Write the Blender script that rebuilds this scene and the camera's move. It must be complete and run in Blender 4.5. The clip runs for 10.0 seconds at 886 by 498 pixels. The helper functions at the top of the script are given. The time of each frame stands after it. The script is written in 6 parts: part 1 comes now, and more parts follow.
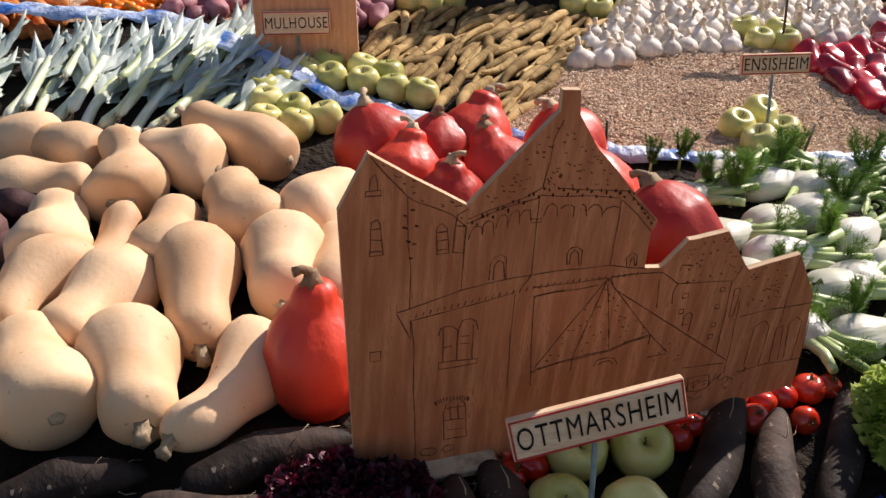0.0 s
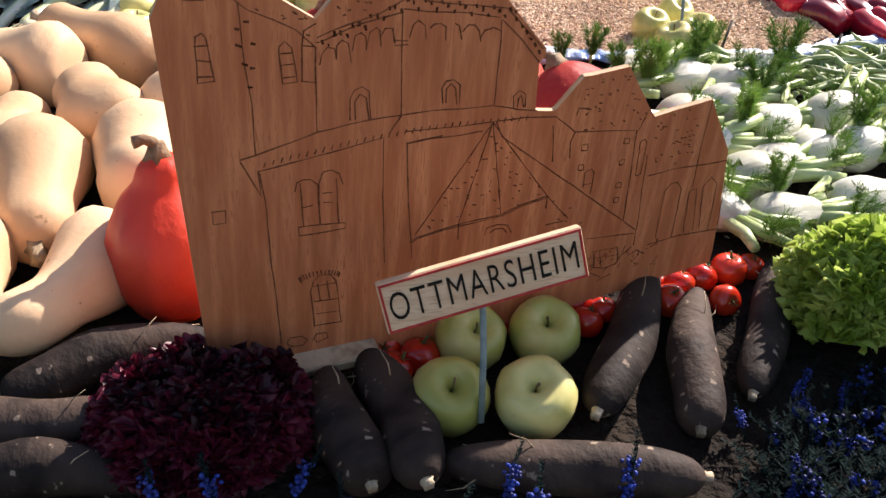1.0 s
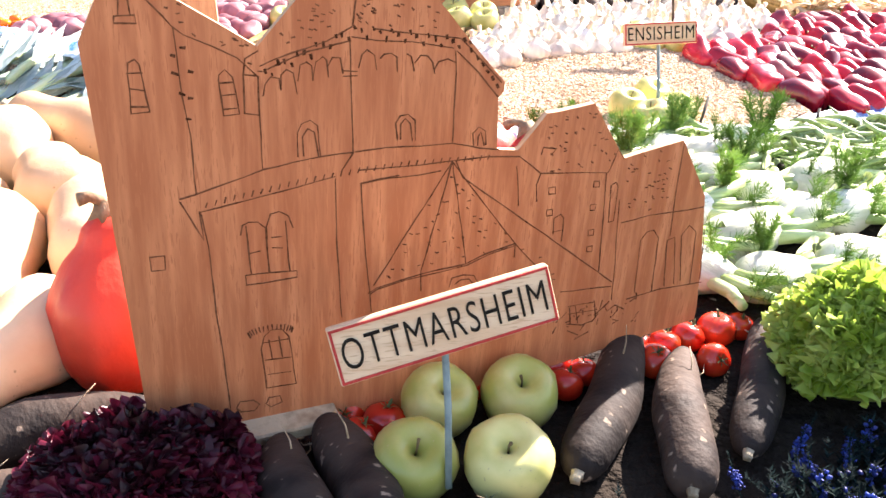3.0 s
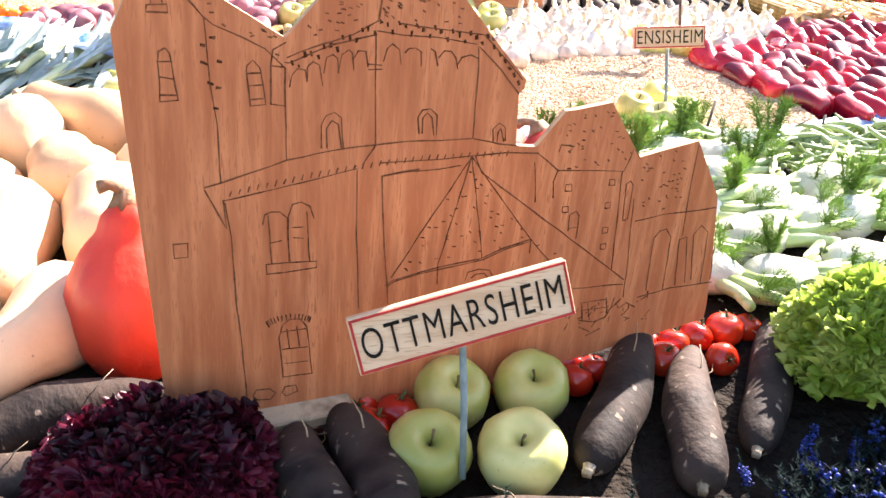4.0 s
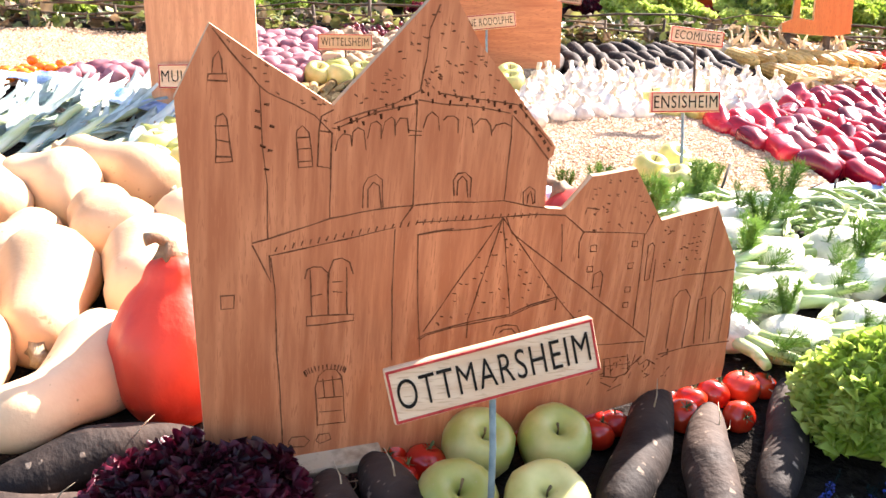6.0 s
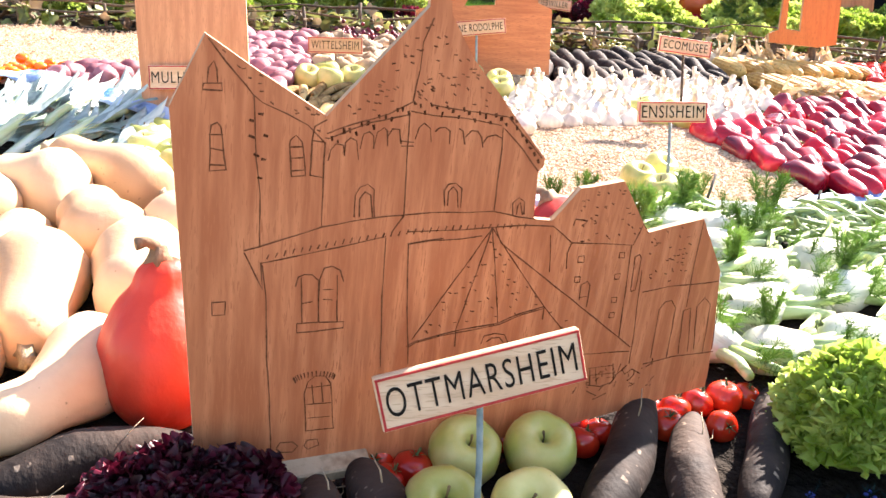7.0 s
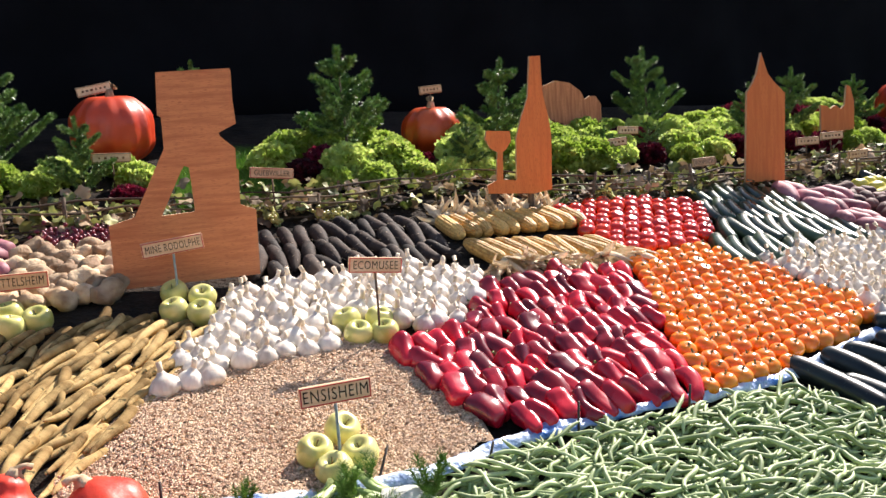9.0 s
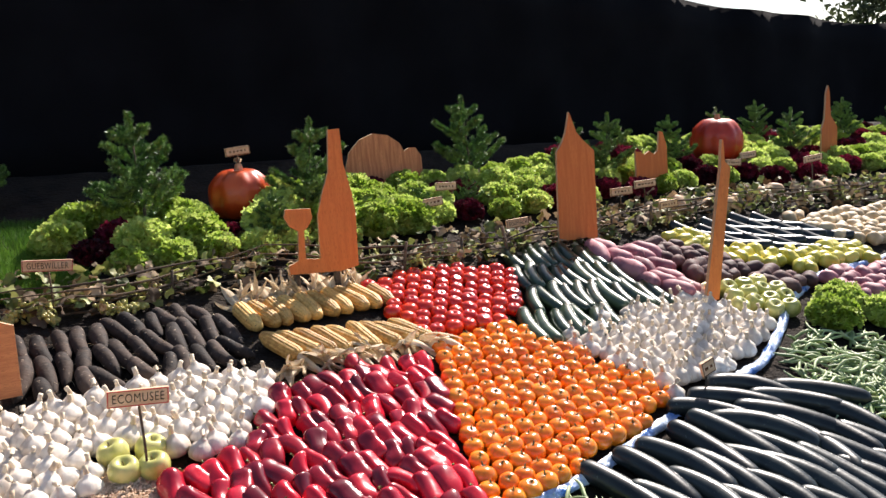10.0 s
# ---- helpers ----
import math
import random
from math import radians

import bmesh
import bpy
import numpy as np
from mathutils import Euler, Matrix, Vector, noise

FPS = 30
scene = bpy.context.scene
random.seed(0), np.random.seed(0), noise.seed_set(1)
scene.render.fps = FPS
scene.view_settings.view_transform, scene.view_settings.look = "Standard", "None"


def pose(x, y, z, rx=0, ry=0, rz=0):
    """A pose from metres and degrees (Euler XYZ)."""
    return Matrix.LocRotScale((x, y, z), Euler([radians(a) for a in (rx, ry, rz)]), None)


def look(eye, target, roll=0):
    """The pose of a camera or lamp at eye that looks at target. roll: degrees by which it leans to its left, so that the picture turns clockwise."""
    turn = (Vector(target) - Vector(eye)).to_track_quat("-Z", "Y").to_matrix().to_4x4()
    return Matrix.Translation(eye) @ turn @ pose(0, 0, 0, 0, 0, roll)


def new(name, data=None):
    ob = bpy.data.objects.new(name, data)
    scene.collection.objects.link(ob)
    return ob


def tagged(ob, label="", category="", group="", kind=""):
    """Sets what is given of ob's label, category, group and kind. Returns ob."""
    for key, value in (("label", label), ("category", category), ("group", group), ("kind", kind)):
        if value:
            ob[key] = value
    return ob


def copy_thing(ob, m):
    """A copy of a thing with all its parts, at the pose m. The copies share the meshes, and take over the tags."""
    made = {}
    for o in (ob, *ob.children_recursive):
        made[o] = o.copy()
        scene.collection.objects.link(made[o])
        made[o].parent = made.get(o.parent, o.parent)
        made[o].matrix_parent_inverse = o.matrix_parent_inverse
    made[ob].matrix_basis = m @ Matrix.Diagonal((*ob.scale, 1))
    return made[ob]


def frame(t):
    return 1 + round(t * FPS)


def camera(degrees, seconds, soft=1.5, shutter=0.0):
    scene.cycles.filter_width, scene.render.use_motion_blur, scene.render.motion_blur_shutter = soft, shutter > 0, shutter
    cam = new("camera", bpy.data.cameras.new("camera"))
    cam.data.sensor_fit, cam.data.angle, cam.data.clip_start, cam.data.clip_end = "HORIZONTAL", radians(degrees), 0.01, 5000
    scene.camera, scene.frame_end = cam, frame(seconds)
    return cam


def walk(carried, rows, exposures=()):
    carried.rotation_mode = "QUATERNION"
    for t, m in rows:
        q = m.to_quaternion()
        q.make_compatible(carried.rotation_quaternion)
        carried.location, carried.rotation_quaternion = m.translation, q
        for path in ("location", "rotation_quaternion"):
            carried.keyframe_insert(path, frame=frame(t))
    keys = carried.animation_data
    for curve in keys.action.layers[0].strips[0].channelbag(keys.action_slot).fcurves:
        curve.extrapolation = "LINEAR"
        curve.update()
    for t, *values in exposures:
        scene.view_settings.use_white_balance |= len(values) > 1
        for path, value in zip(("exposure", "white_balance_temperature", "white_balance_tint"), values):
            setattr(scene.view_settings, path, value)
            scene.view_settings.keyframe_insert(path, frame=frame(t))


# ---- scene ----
cam = camera(53.1, 10.0)
PATH = [
    (0, (0.068, -0.055, 0.696), (0.114, 1.838, 0.052), 0.1),
    (0.5, (0.105, -0.018, 0.584), (0.248, 1.863, -0.08), -1.8),
    (1, (0.141, 0.028, 0.524), (0.323, 1.905, -0.144), -0.6),
    (1.5, (0.167, 0.068, 0.497), (0.344, 1.945, -0.173), -0.4),
    (2, (0.18, 0.076, 0.471), (0.35, 1.98, -0.118), -0.5),
    (2.5, (0.173, 0.075, 0.459), (0.353, 2.018, 0.02), -1.4),
    (2.7, (0.179, 0.068, 0.448), (0.375, 2.016, 0.043), -2.0),
    (4, (0.156, 0.051, 0.438), (0.365, 1.999, 0.037), -0.7),
    (4.5, (0.144, 0.036, 0.442), (0.345, 1.992, 0.073), -0.0),
    (5, (0.139, 0.017, 0.448), (0.328, 1.983, 0.134), -0.0),
    (5.5, (0.134, 0.015, 0.449), (0.321, 1.985, 0.162), 0.1),
    (7, (0.126, 0.007, 0.458), (0.35, 1.975, 0.176), 1.2),
    (7.2, (0.125, -0.008, 0.498), (0.373, 1.969, 0.321), 1.0),
    (7.5, (0.139, -0.029, 0.541), (0.434, 1.944, 0.399), 1.1),
    (8, (0.206, -0.024, 0.599), (0.635, 1.927, 0.485), -1.6),
    (8.5, (0.325, 0.033, 0.73), (0.81, 1.961, 0.513), -2.9),
    (9, (0.474, 0.034, 0.947), (1.06, 1.93, 0.699), -3.6),
    (9.5, (0.611, 0.046, 1.116), (1.313, 1.899, 0.84), -3.7),
    (10, (0.753, 0.092, 1.194), (1.607, 1.878, 0.916), -4.8),
]
EXPOSURES = [(0.0, 0.26, 6650, 17), (0.5, 0.42, 6650, 17), (1.0, 0.84, 6650, 17), (1.5, 1.42, 6650, 17), (2.0, 1.86, 6650, 17), (2.5, 2.2, 6650, 17), (4.0, 2.2, 6650, 17), (5.5, 2.2, 6650, 17), (7.0, 2.18, 6650, 16),
             (7.5, 1.95, 6600, 14), (8.0, 1.58, 6550, 13), (8.5, 1.22, 6500, 12), (9.0, 0.97, 6500, 13), (9.5, 0.86, 6500, 13), (10.0, 0.82, 6500, 13)]
walk(cam, [(t, look(eye, target, roll)) for t, eye, target, roll in PATH], EXPOSURES)

# ---- light ----
SUN_AZ, SUN_EL = radians(53), radians(42)
SUN = Vector((math.cos(SUN_EL) * math.sin(SUN_AZ), math.cos(SUN_EL) * math.cos(SUN_AZ), math.sin(SUN_EL)))
world = bpy.data.worlds.new("sky")
scene.world = world
world.use_nodes = True
sky = world.node_tree.nodes.new("ShaderNodeTexSky")
sky.sky_type, sky.sun_disc = "NISHITA", False
sky.sun_elevation, sky.sun_rotation = SUN_EL, SUN_AZ
world.node_tree.links.new(sky.outputs[0], world.node_tree.nodes["Background"].inputs[0])
world.node_tree.nodes["Background"].inputs[1].default_value = 0.08
lamp = new("sun", bpy.data.lights.new("sun", "SUN"))
lamp.data.energy, lamp.data.angle, lamp.data.color = 5.0, radians(0.6), (1.0, 0.92, 0.83)
lamp.matrix_world = look(SUN * 20, (0, 0, 0))


# ---- materials ----
def material(name, c1, c2, rough=0.5, grain=40.0, bump=0.3, fine=300.0, vary=0.15, coat=0.0, speck=None, speck_scale=200.0,
             speck_at=0.68, translucent=0.0, island=False, stretch=(1, 1, 1), sheen=0.5, dist=0.002):
    """Two colours by a coarse noise, value varied per object, fine relief, and optional specks."""
    m = bpy.data.materials.new(name)
    m.use_nodes = True
    nt = m.node_tree
    b = nt.nodes["Principled BSDF"]
    add, link = nt.nodes.new, nt.links.new
    co = add("ShaderNodeTexCoord")
    mp = add("ShaderNodeMapping")
    mp.inputs["Scale"].default_value = stretch
    link(co.outputs["Object"], mp.inputs["Vector"])
    n1 = add("ShaderNodeTexNoise")
    n1.inputs["Scale"].default_value, n1.inputs["Detail"].default_value = grain, 5
    link(mp.outputs[0], n1.inputs["Vector"])
    if island:
        rnd = add("ShaderNodeNewGeometry").outputs["Random Per Island"]
    else:
        rnd = add("ShaderNodeObjectInfo").outputs["Random"]
    ramp = add("ShaderNodeValToRGB")
    ramp.color_ramp.elements[0].position, ramp.color_ramp.elements[1].position = 0.36, 0.64
    ramp.color_ramp.elements[0].color, ramp.color_ramp.elements[1].color = (*c1, 1), (*c2, 1)
    shift = add("ShaderNodeMath")
    shift.operation = "MULTIPLY_ADD"
    link(rnd, shift.inputs[0])
    shift.inputs[1].default_value, shift.inputs[2].default_value = 0.24, -0.12
    plus = add("ShaderNodeMath")
    link(n1.outputs[0], plus.inputs[0]), link(shift.outputs[0], plus.inputs[1])
    link(plus.outputs[0], ramp.inputs[0])
    hsv = add("ShaderNodeHueSaturation")
    val = add("ShaderNodeMath")
    val.operation = "MULTIPLY_ADD"
    link(rnd, val.inputs[0])
    val.inputs[1].default_value, val.inputs[2].default_value = 2 * vary, 1 - vary
    link(val.outputs[0], hsv.inputs["Value"])
    link(ramp.outputs[0], hsv.inputs["Color"])
    colour = hsv.outputs[0]
    n2 = add("ShaderNodeTexNoise")
    n2.inputs["Scale"].default_value, n2.inputs["Detail"].default_value = fine, 4
    link(mp.outputs[0], n2.inputs["Vector"])
    if speck:
        n3 = add("ShaderNodeTexNoise")
        n3.inputs["Scale"].default_value, n3.inputs["Detail"].default_value = speck_scale, 2
        link(mp.outputs[0], n3.inputs["Vector"])
        r3 = add("ShaderNodeValToRGB")
        r3.color_ramp.elements[0].position, r3.color_ramp.elements[1].position = speck_at, speck_at + 0.06
        link(n3.outputs[0], r3.inputs[0])
        mix = add("ShaderNodeMix")
        mix.data_type = "RGBA"
        link(r3.outputs[0], mix.inputs[0])
        link(colour, mix.inputs[6])
        mix.inputs[7].default_value = (*speck, 1)
        colour = mix.outputs[2]
    link(colour, b.inputs["Base Color"])
    rr = add("ShaderNodeMapRange")
    rr.inputs["To Min"].default_value, rr.inputs["To Max"].default_value = max(0.03, rough - 0.1), min(1, rough + 0.12)
    link(n1.outputs[0], rr.inputs[0]), link(rr.outputs[0], b.inputs["Roughness"])
    b.inputs["Coat Weight"].default_value, b.inputs["Coat Roughness"].default_value = coat, 0.12
    b.inputs["Specular IOR Level"].default_value = sheen
    bp = add("ShaderNodeBump")
    bp.inputs["Strength"].default_value, bp.inputs["Distance"].default_value = bump, dist
    link(n2.outputs[0], bp.inputs["Height"]), link(bp.outputs[0], b.inputs["Normal"])
    if translucent:
        tr = add("ShaderNodeBsdfTranslucent")
        link(colour, tr.inputs[0])
        mx = add("ShaderNodeMixShader")
        mx.inputs[0].default_value = translucent
        link(b.outputs[0], mx.inputs[1]), link(tr.outputs[0], mx.inputs[2])
        link(mx.outputs[0], nt.nodes["Material Output"].inputs[0])
    return m


def wood_material(name, c1, c2, scale=1.0, up="z", rough=0.55):
    """Plywood: long grain along one axis, wavy figure and fine pores."""
    m = material(name, c1, c2, rough, grain=24 * scale, bump=0.12, fine=90 * scale, vary=0.08,
                 stretch=(3.2, 3.2, 0.3) if up == "z" else (0.3, 3.2, 3.2), speck=tuple(0.75 * a + 0.2 * b for a, b in zip(c1, c2)), speck_scale=190 * scale, speck_at=0.56, dist=0.001)
    return m


SOIL = material("dark_soil", (0.009, 0.006, 0.0045), (0.028, 0.020, 0.014), 0.95, 9, 1.0, 60, 0, speck=(0.15, 0.12, 0.09), speck_scale=70, speck_at=0.76, dist=0.02, sheen=0.2)
# Reflector colour of the added ground out of view.
BOUNCE = material("grey_bounce", (0.15, 0.12, 0.09), (0.24, 0.20, 0.155), 0.9, 30, 0.8, 120, 0, dist=0.01)
GRASS = material("grass_green", (0.06, 0.16, 0.015), (0.14, 0.28, 0.03), 0.6, 3, 0.3, 80, 0.3, island=True, translucent=0.3)
GRAIN = material("wheat_grain", (0.58, 0.38, 0.24), (0.84, 0.63, 0.43), 0.65, 60, 0.2, 500, 0.17, island=True)
GRAINBED = material("wheat_bed", (0.42, 0.27, 0.16), (0.63, 0.45, 0.29), 0.8, 90, 0.8, 260, 0, dist=0.006)
SQUASH = material("butternut_skin", (0.66, 0.41, 0.225), (0.80, 0.56, 0.34), 0.6, 9, 0.3, 110, 0.1, sheen=0.35, speck=(0.42, 0.25, 0.13), speck_scale=75, speck_at=0.71)
STEM = material("dry_stem", (0.36, 0.27, 0.16), (0.60, 0.48, 0.32), 0.8, 60, 0.8, 220, 0.15, stretch=(3, 3, 0.6))
KURI = material("kuri_skin", (0.50, 0.024, 0.013), (0.70, 0.058, 0.024), 0.46, 12, 0.6, 70, 0.12, coat=0.05, speck=(0.72, 0.2, 0.08), speck_scale=110, speck_at=0.73)
APPLE = material("apple_skin", (0.44, 0.45, 0.105), (0.71, 0.65, 0.25), 0.32, 22, 0.06, 300, 0.12, coat=0.15, speck=(0.5, 0.42, 0.2), speck_scale=260, speck_at=0.70)
KNOB = material("corky_stem", (0.30, 0.20, 0.115), (0.55, 0.42, 0.27), 0.85, 60, 0.8, 220, 0.2)
TWIGGY = material("fruit_stalk", (0.09, 0.06, 0.03), (0.2, 0.14, 0.06), 0.8, 100, 0.4, 400)
TOMATO = material("red_tomato_skin", (0.54, 0.018, 0.008), (0.68, 0.05, 0.012), 0.16, 25, 0.03, 60, 0.12, coat=0.4)
ORANGE = material("orange_tomato_skin", (0.86, 0.18, 0.007), (0.94, 0.30, 0.018), 0.16, 30, 0.03, 60, 0.08, coat=0.4)
CALYX = material("tomato_calyx", (0.06, 0.085, 0.02), (0.14, 0.16, 0.05), 0.7, 80, 0.3, 300, 0.2)
PEPPER = material("pepper_skin", (0.22, 0.005, 0.02), (0.58, 0.013, 0.03), 0.25, 9, 0.12, 60, 0.35, coat=0.3)
PEPSTEM = material("pepper_stalk", (0.1, 0.14, 0.03), (0.22, 0.26, 0.08), 0.6, 60, 0.3, 200)
GARLIC = material("garlic_skin", (0.70, 0.60, 0.50), (0.88, 0.81, 0.71), 0.6, 26, 0.35, 160, 0.08, stretch=(3, 3, 0.4), translucent=0.12)
NECK = material("garlic_neck", (0.66, 0.52, 0.36), (0.84, 0.74, 0.58), 0.7, 40, 0.4, 200, 0.12, stretch=(3, 3, 0.5))
RADISH = material("black_radish_skin", (0.017, 0.011, 0.009), (0.068, 0.046, 0.035), 0.74, 20, 0.6, 80, 0.35, speck=(0.30, 0.23, 0.17), speck_scale=75, speck_at=0.67, stretch=(1, 1, 1.4), sheen=0.3, dist=0.004)
COB = material("corn_kernels", (0.50, 0.25, 0.055), (0.76, 0.47, 0.14), 0.5, 70, 0.3, 260, 0.2, speck=(0.34, 0.15, 0.04), speck_scale=160, speck_at=0.64)
HUSK = material("dry_husk", (0.58, 0.42, 0.24), (0.78, 0.66, 0.46), 0.7, 30, 0.5, 140, 0.15, stretch=(4, 4, 0.5), translucent=0.2)
CUKE = material("cucumber_skin", (0.018, 0.036, 0.018), (0.055, 0.088, 0.045), 0.3, 18, 0.3, 90, 0.3, coat=0.3, speck=(0.16, 0.2, 0.1), speck_scale=120, speck_at=0.7)
ZUKE = material("courgette_skin", (0.009, 0.013, 0.014), (0.024, 0.033, 0.032), 0.36, 18, 0.2, 120, 0.25, coat=0.2, speck=(0.08, 0.1, 0.08), speck_scale=160, speck_at=0.68, sheen=0.4)
BEAN = material("bean_skin", (0.21, 0.30, 0.105), (0.43, 0.50, 0.25), 0.5, 30, 0.15, 160, 0.3, island=True)
BEANONE = material("bean_pod", (0.23, 0.32, 0.11), (0.44, 0.51, 0.26), 0.5, 30, 0.15, 160, 0.28)
FENBULB = material("fennel_bulb", (0.64, 0.65, 0.49), (0.86, 0.84, 0.74), 0.4, 20, 0.5, 70, 0.06, stretch=(3, 3, 0.35), translucent=0.1)
FENSTALK = material("fennel_stalk", (0.34, 0.46, 0.14), (0.56, 0.65, 0.32), 0.4, 30, 0.4, 120, 0.12, stretch=(4, 4, 0.4))
FROND = material("fennel_frond", (0.08, 0.18, 0.02), (0.17, 0.30, 0.05), 0.6, 40, 0.1, 200, 0.2, translucent=0.3)
LEEKW = material("leek_shaft", (0.52, 0.62, 0.3), (0.84, 0.86, 0.72), 0.35, 14, 0.3, 120, 0.06, stretch=(4, 4, 0.4))
LEEKG = material("leek_leaf", (0.36, 0.46, 0.42), (0.64, 0.72, 0.66), 0.4, 18, 0.3, 120, 0.15, stretch=(5, 5, 0.4), translucent=0.15)
LETTUCE = material("lettuce_leaf", (0.34, 0.50, 0.055), (0.64, 0.74, 0.22), 0.45, 24, 0.3, 160, 0.16, translucent=0.42)
REDLET = material("red_lettuce_leaf", (0.035, 0.003, 0.009), (0.22, 0.013, 0.04), 0.5, 30, 0.3, 160, 0.2, translucent=0.27, sheen=0.25)
# Red leaf colour darkened for the shade over the front head.
SHADED_MAROON = material("shaded_maroon_lettuce_leaf", (0.022, 0.002, 0.006), (0.10, 0.006, 0.02), 0.42, 30, 0.3, 160, 0.3, translucent=0.2, sheen=0.4)
POTATO = material("purple_potato_skin", (0.24, 0.075, 0.10), (0.43, 0.18, 0.20), 0.6, 30, 0.3, 140, 0.2, speck=(0.4, 0.28, 0.2), speck_scale=110)
ROOT = material("celeriac_skin", (0.28, 0.17, 0.09), (0.58, 0.43, 0.27), 0.75, 24, 0.8, 120, 0.3, dist=0.005)
BEET = material("beetroot_skin", (0.055, 0.02, 0.022), (0.15, 0.07, 0.06), 0.7, 30, 0.5, 140, 0.25)
PALE = material("pale_potato_skin", (0.48, 0.34, 0.18), (0.66, 0.52, 0.32), 0.6, 30, 0.3, 140, 0.15)
PEAR = material("yellow_pear_skin", (0.52, 0.48, 0.05), (0.72, 0.62, 0.12), 0.35, 20, 0.1, 200, 0.12)
CARROT = material("carrot_skin", (0.58, 0.16, 0.03), (0.70, 0.26, 0.07), 0.55, 20, 0.5, 140, 0.15, stretch=(1, 1, 3))
YCARROT = material("yellow_carrot_skin", (0.25, 0.15, 0.05), (0.56, 0.39, 0.165), 0.8, 10, 0.8, 140, 0.3, sheen=0.2, speck=(0.13, 0.10, 0.04), speck_scale=45, speck_at=0.63, stretch=(1, 1, 2))
PUMPKIN = material("pumpkin_skin", (0.46, 0.024, 0.008), (0.62, 0.06, 0.014), 0.4, 9, 0.3, 60, 0.08, coat=0.25)
PUMPKIN2 = material("orange_pumpkin_skin", (0.62, 0.065, 0.012), (0.76, 0.14, 0.025), 0.36, 9, 0.3, 60, 0.08, coat=0.25)
NEEDLE = material("fir_needles", (0.05, 0.13, 0.025), (0.22, 0.36, 0.08), 0.42, 9, 0.1, 100, 0.35, island=True)
BARK = material("fir_bark", (0.06, 0.045, 0.03), (0.14, 0.1, 0.07), 0.9, 50, 0.8, 180)
VINE = material("vine_leaf", (0.09, 0.14, 0.025), (0.36, 0.36, 0.12), 0.55, 9, 0.3, 90, 0.45, island=True, translucent=0.25)
DRYLEAF = material("dry_vine_leaf", (0.12, 0.07, 0.035), (0.42, 0.31, 0.19), 0.8, 9, 0.4, 90, 0.45, island=True, translucent=0.15)
GRAPE = material("pale_grape", (0.34, 0.30, 0.06), (0.52, 0.46, 0.15), 0.3, 60, 0.1, 300, 0.25, island=True)
DARKGRAPE = material("red_grape", (0.10, 0.01, 0.02), (0.22, 0.03, 0.05), 0.3, 60, 0.1, 300, 0.25, island=True)
BOARD = wood_material("plywood_board", (0.56, 0.178, 0.07), (0.82, 0.33, 0.148))
BOARDP = wood_material("pale_plywood_board", (0.66, 0.29, 0.13), (0.82, 0.41, 0.21))
BOARDX = wood_material("plywood_board_cross", (0.50, 0.15, 0.05), (0.66, 0.25, 0.095), 1.0, "x")
BOARDO = wood_material("varnished_board", (0.66, 0.17, 0.035), (0.76, 0.235, 0.055))
EDGE = material("plywood_edge", (0.55, 0.33, 0.17), (0.74, 0.52, 0.32), 0.7, 30, 0.4, 200, stretch=(1, 8, 1))
PLANK = wood_material("pale_plank", (0.72, 0.47, 0.27), (0.86, 0.65, 0.43), 1.0, "x", 0.65)
BURN = material("burnt_line", (0.085, 0.034, 0.018), (0.25, 0.105, 0.055), 0.9, 200, 0.4, 500, sheen=0.05)
INK = material("black_marker", (0.012, 0.010, 0.008), (0.03, 0.025, 0.02), 0.8, 200, 0.1, 500, sheen=0.08)
RED = material("red_marker", (0.42, 0.02, 0.02), (0.6, 0.05, 0.04), 0.6, 90, 0.1, 300)
STICK = material("painted_stick", (0.13, 0.2, 0.21), (0.25, 0.33, 0.33), 0.6, 80, 0.2, 300)
TWIG = material("brown_twig", (0.07, 0.045, 0.028), (0.17, 0.115, 0.07), 0.85, 60, 0.6, 240, 0.2)
ROD = material("dark_rod", (0.02, 0.016, 0.013), (0.05, 0.04, 0.03), 0.7, 80, 0.3, 300)
# Blue plastic; the near-white tone paints its highlights into the colour.
TARP = material("blue_tarp", (0.045, 0.19, 0.60), (0.74, 0.84, 0.97), 0.3, 13, 0.8, 60, 0, coat=0.2, dist=0.01)
FENCE = material("black_shade_cloth", (0.0035, 0.0035, 0.005), (0.007, 0.007, 0.009), 0.9, 3, 0.15, 120, 0, sheen=0.1)
BLOOM = material("blue_dyed_heather", (0.010, 0.02, 0.16), (0.03, 0.07, 0.42), 0.6, 60, 0.2, 300, 0.25, island=True)
HEATH = material("heather_foliage", (0.004, 0.010, 0.012), (0.013, 0.028, 0.025), 0.85, 60, 0.2, 300, 0.3, island=True, sheen=0.08)
FARLEAF = material("far_tree_leaf", (0.04, 0.06, 0.02), (0.1, 0.12, 0.05), 0.7, 2, 0.2, 20, 0.4, island=True, translucent=0.3)


# ---- mesh tools ----
def G(x, y):
    """Height of the sloping bed."""
    y, x = min(max(y, -0.6), 4.4), min(max(x, -4), 8)
    return 0.09 + 0.295 * (y - 0.9) - 0.03 * (x - 0.6)


def join(*pieces):
    vs, fs = [], []
    for v, f in pieces:
        o = len(vs)
        vs += [tuple(p) for p in v]
        fs += [tuple(i + o for i in q) for q in f]
    return vs, fs


def moved(vf, m):
    return [tuple(m @ Vector(p)) for p in vf[0]], vf[1]


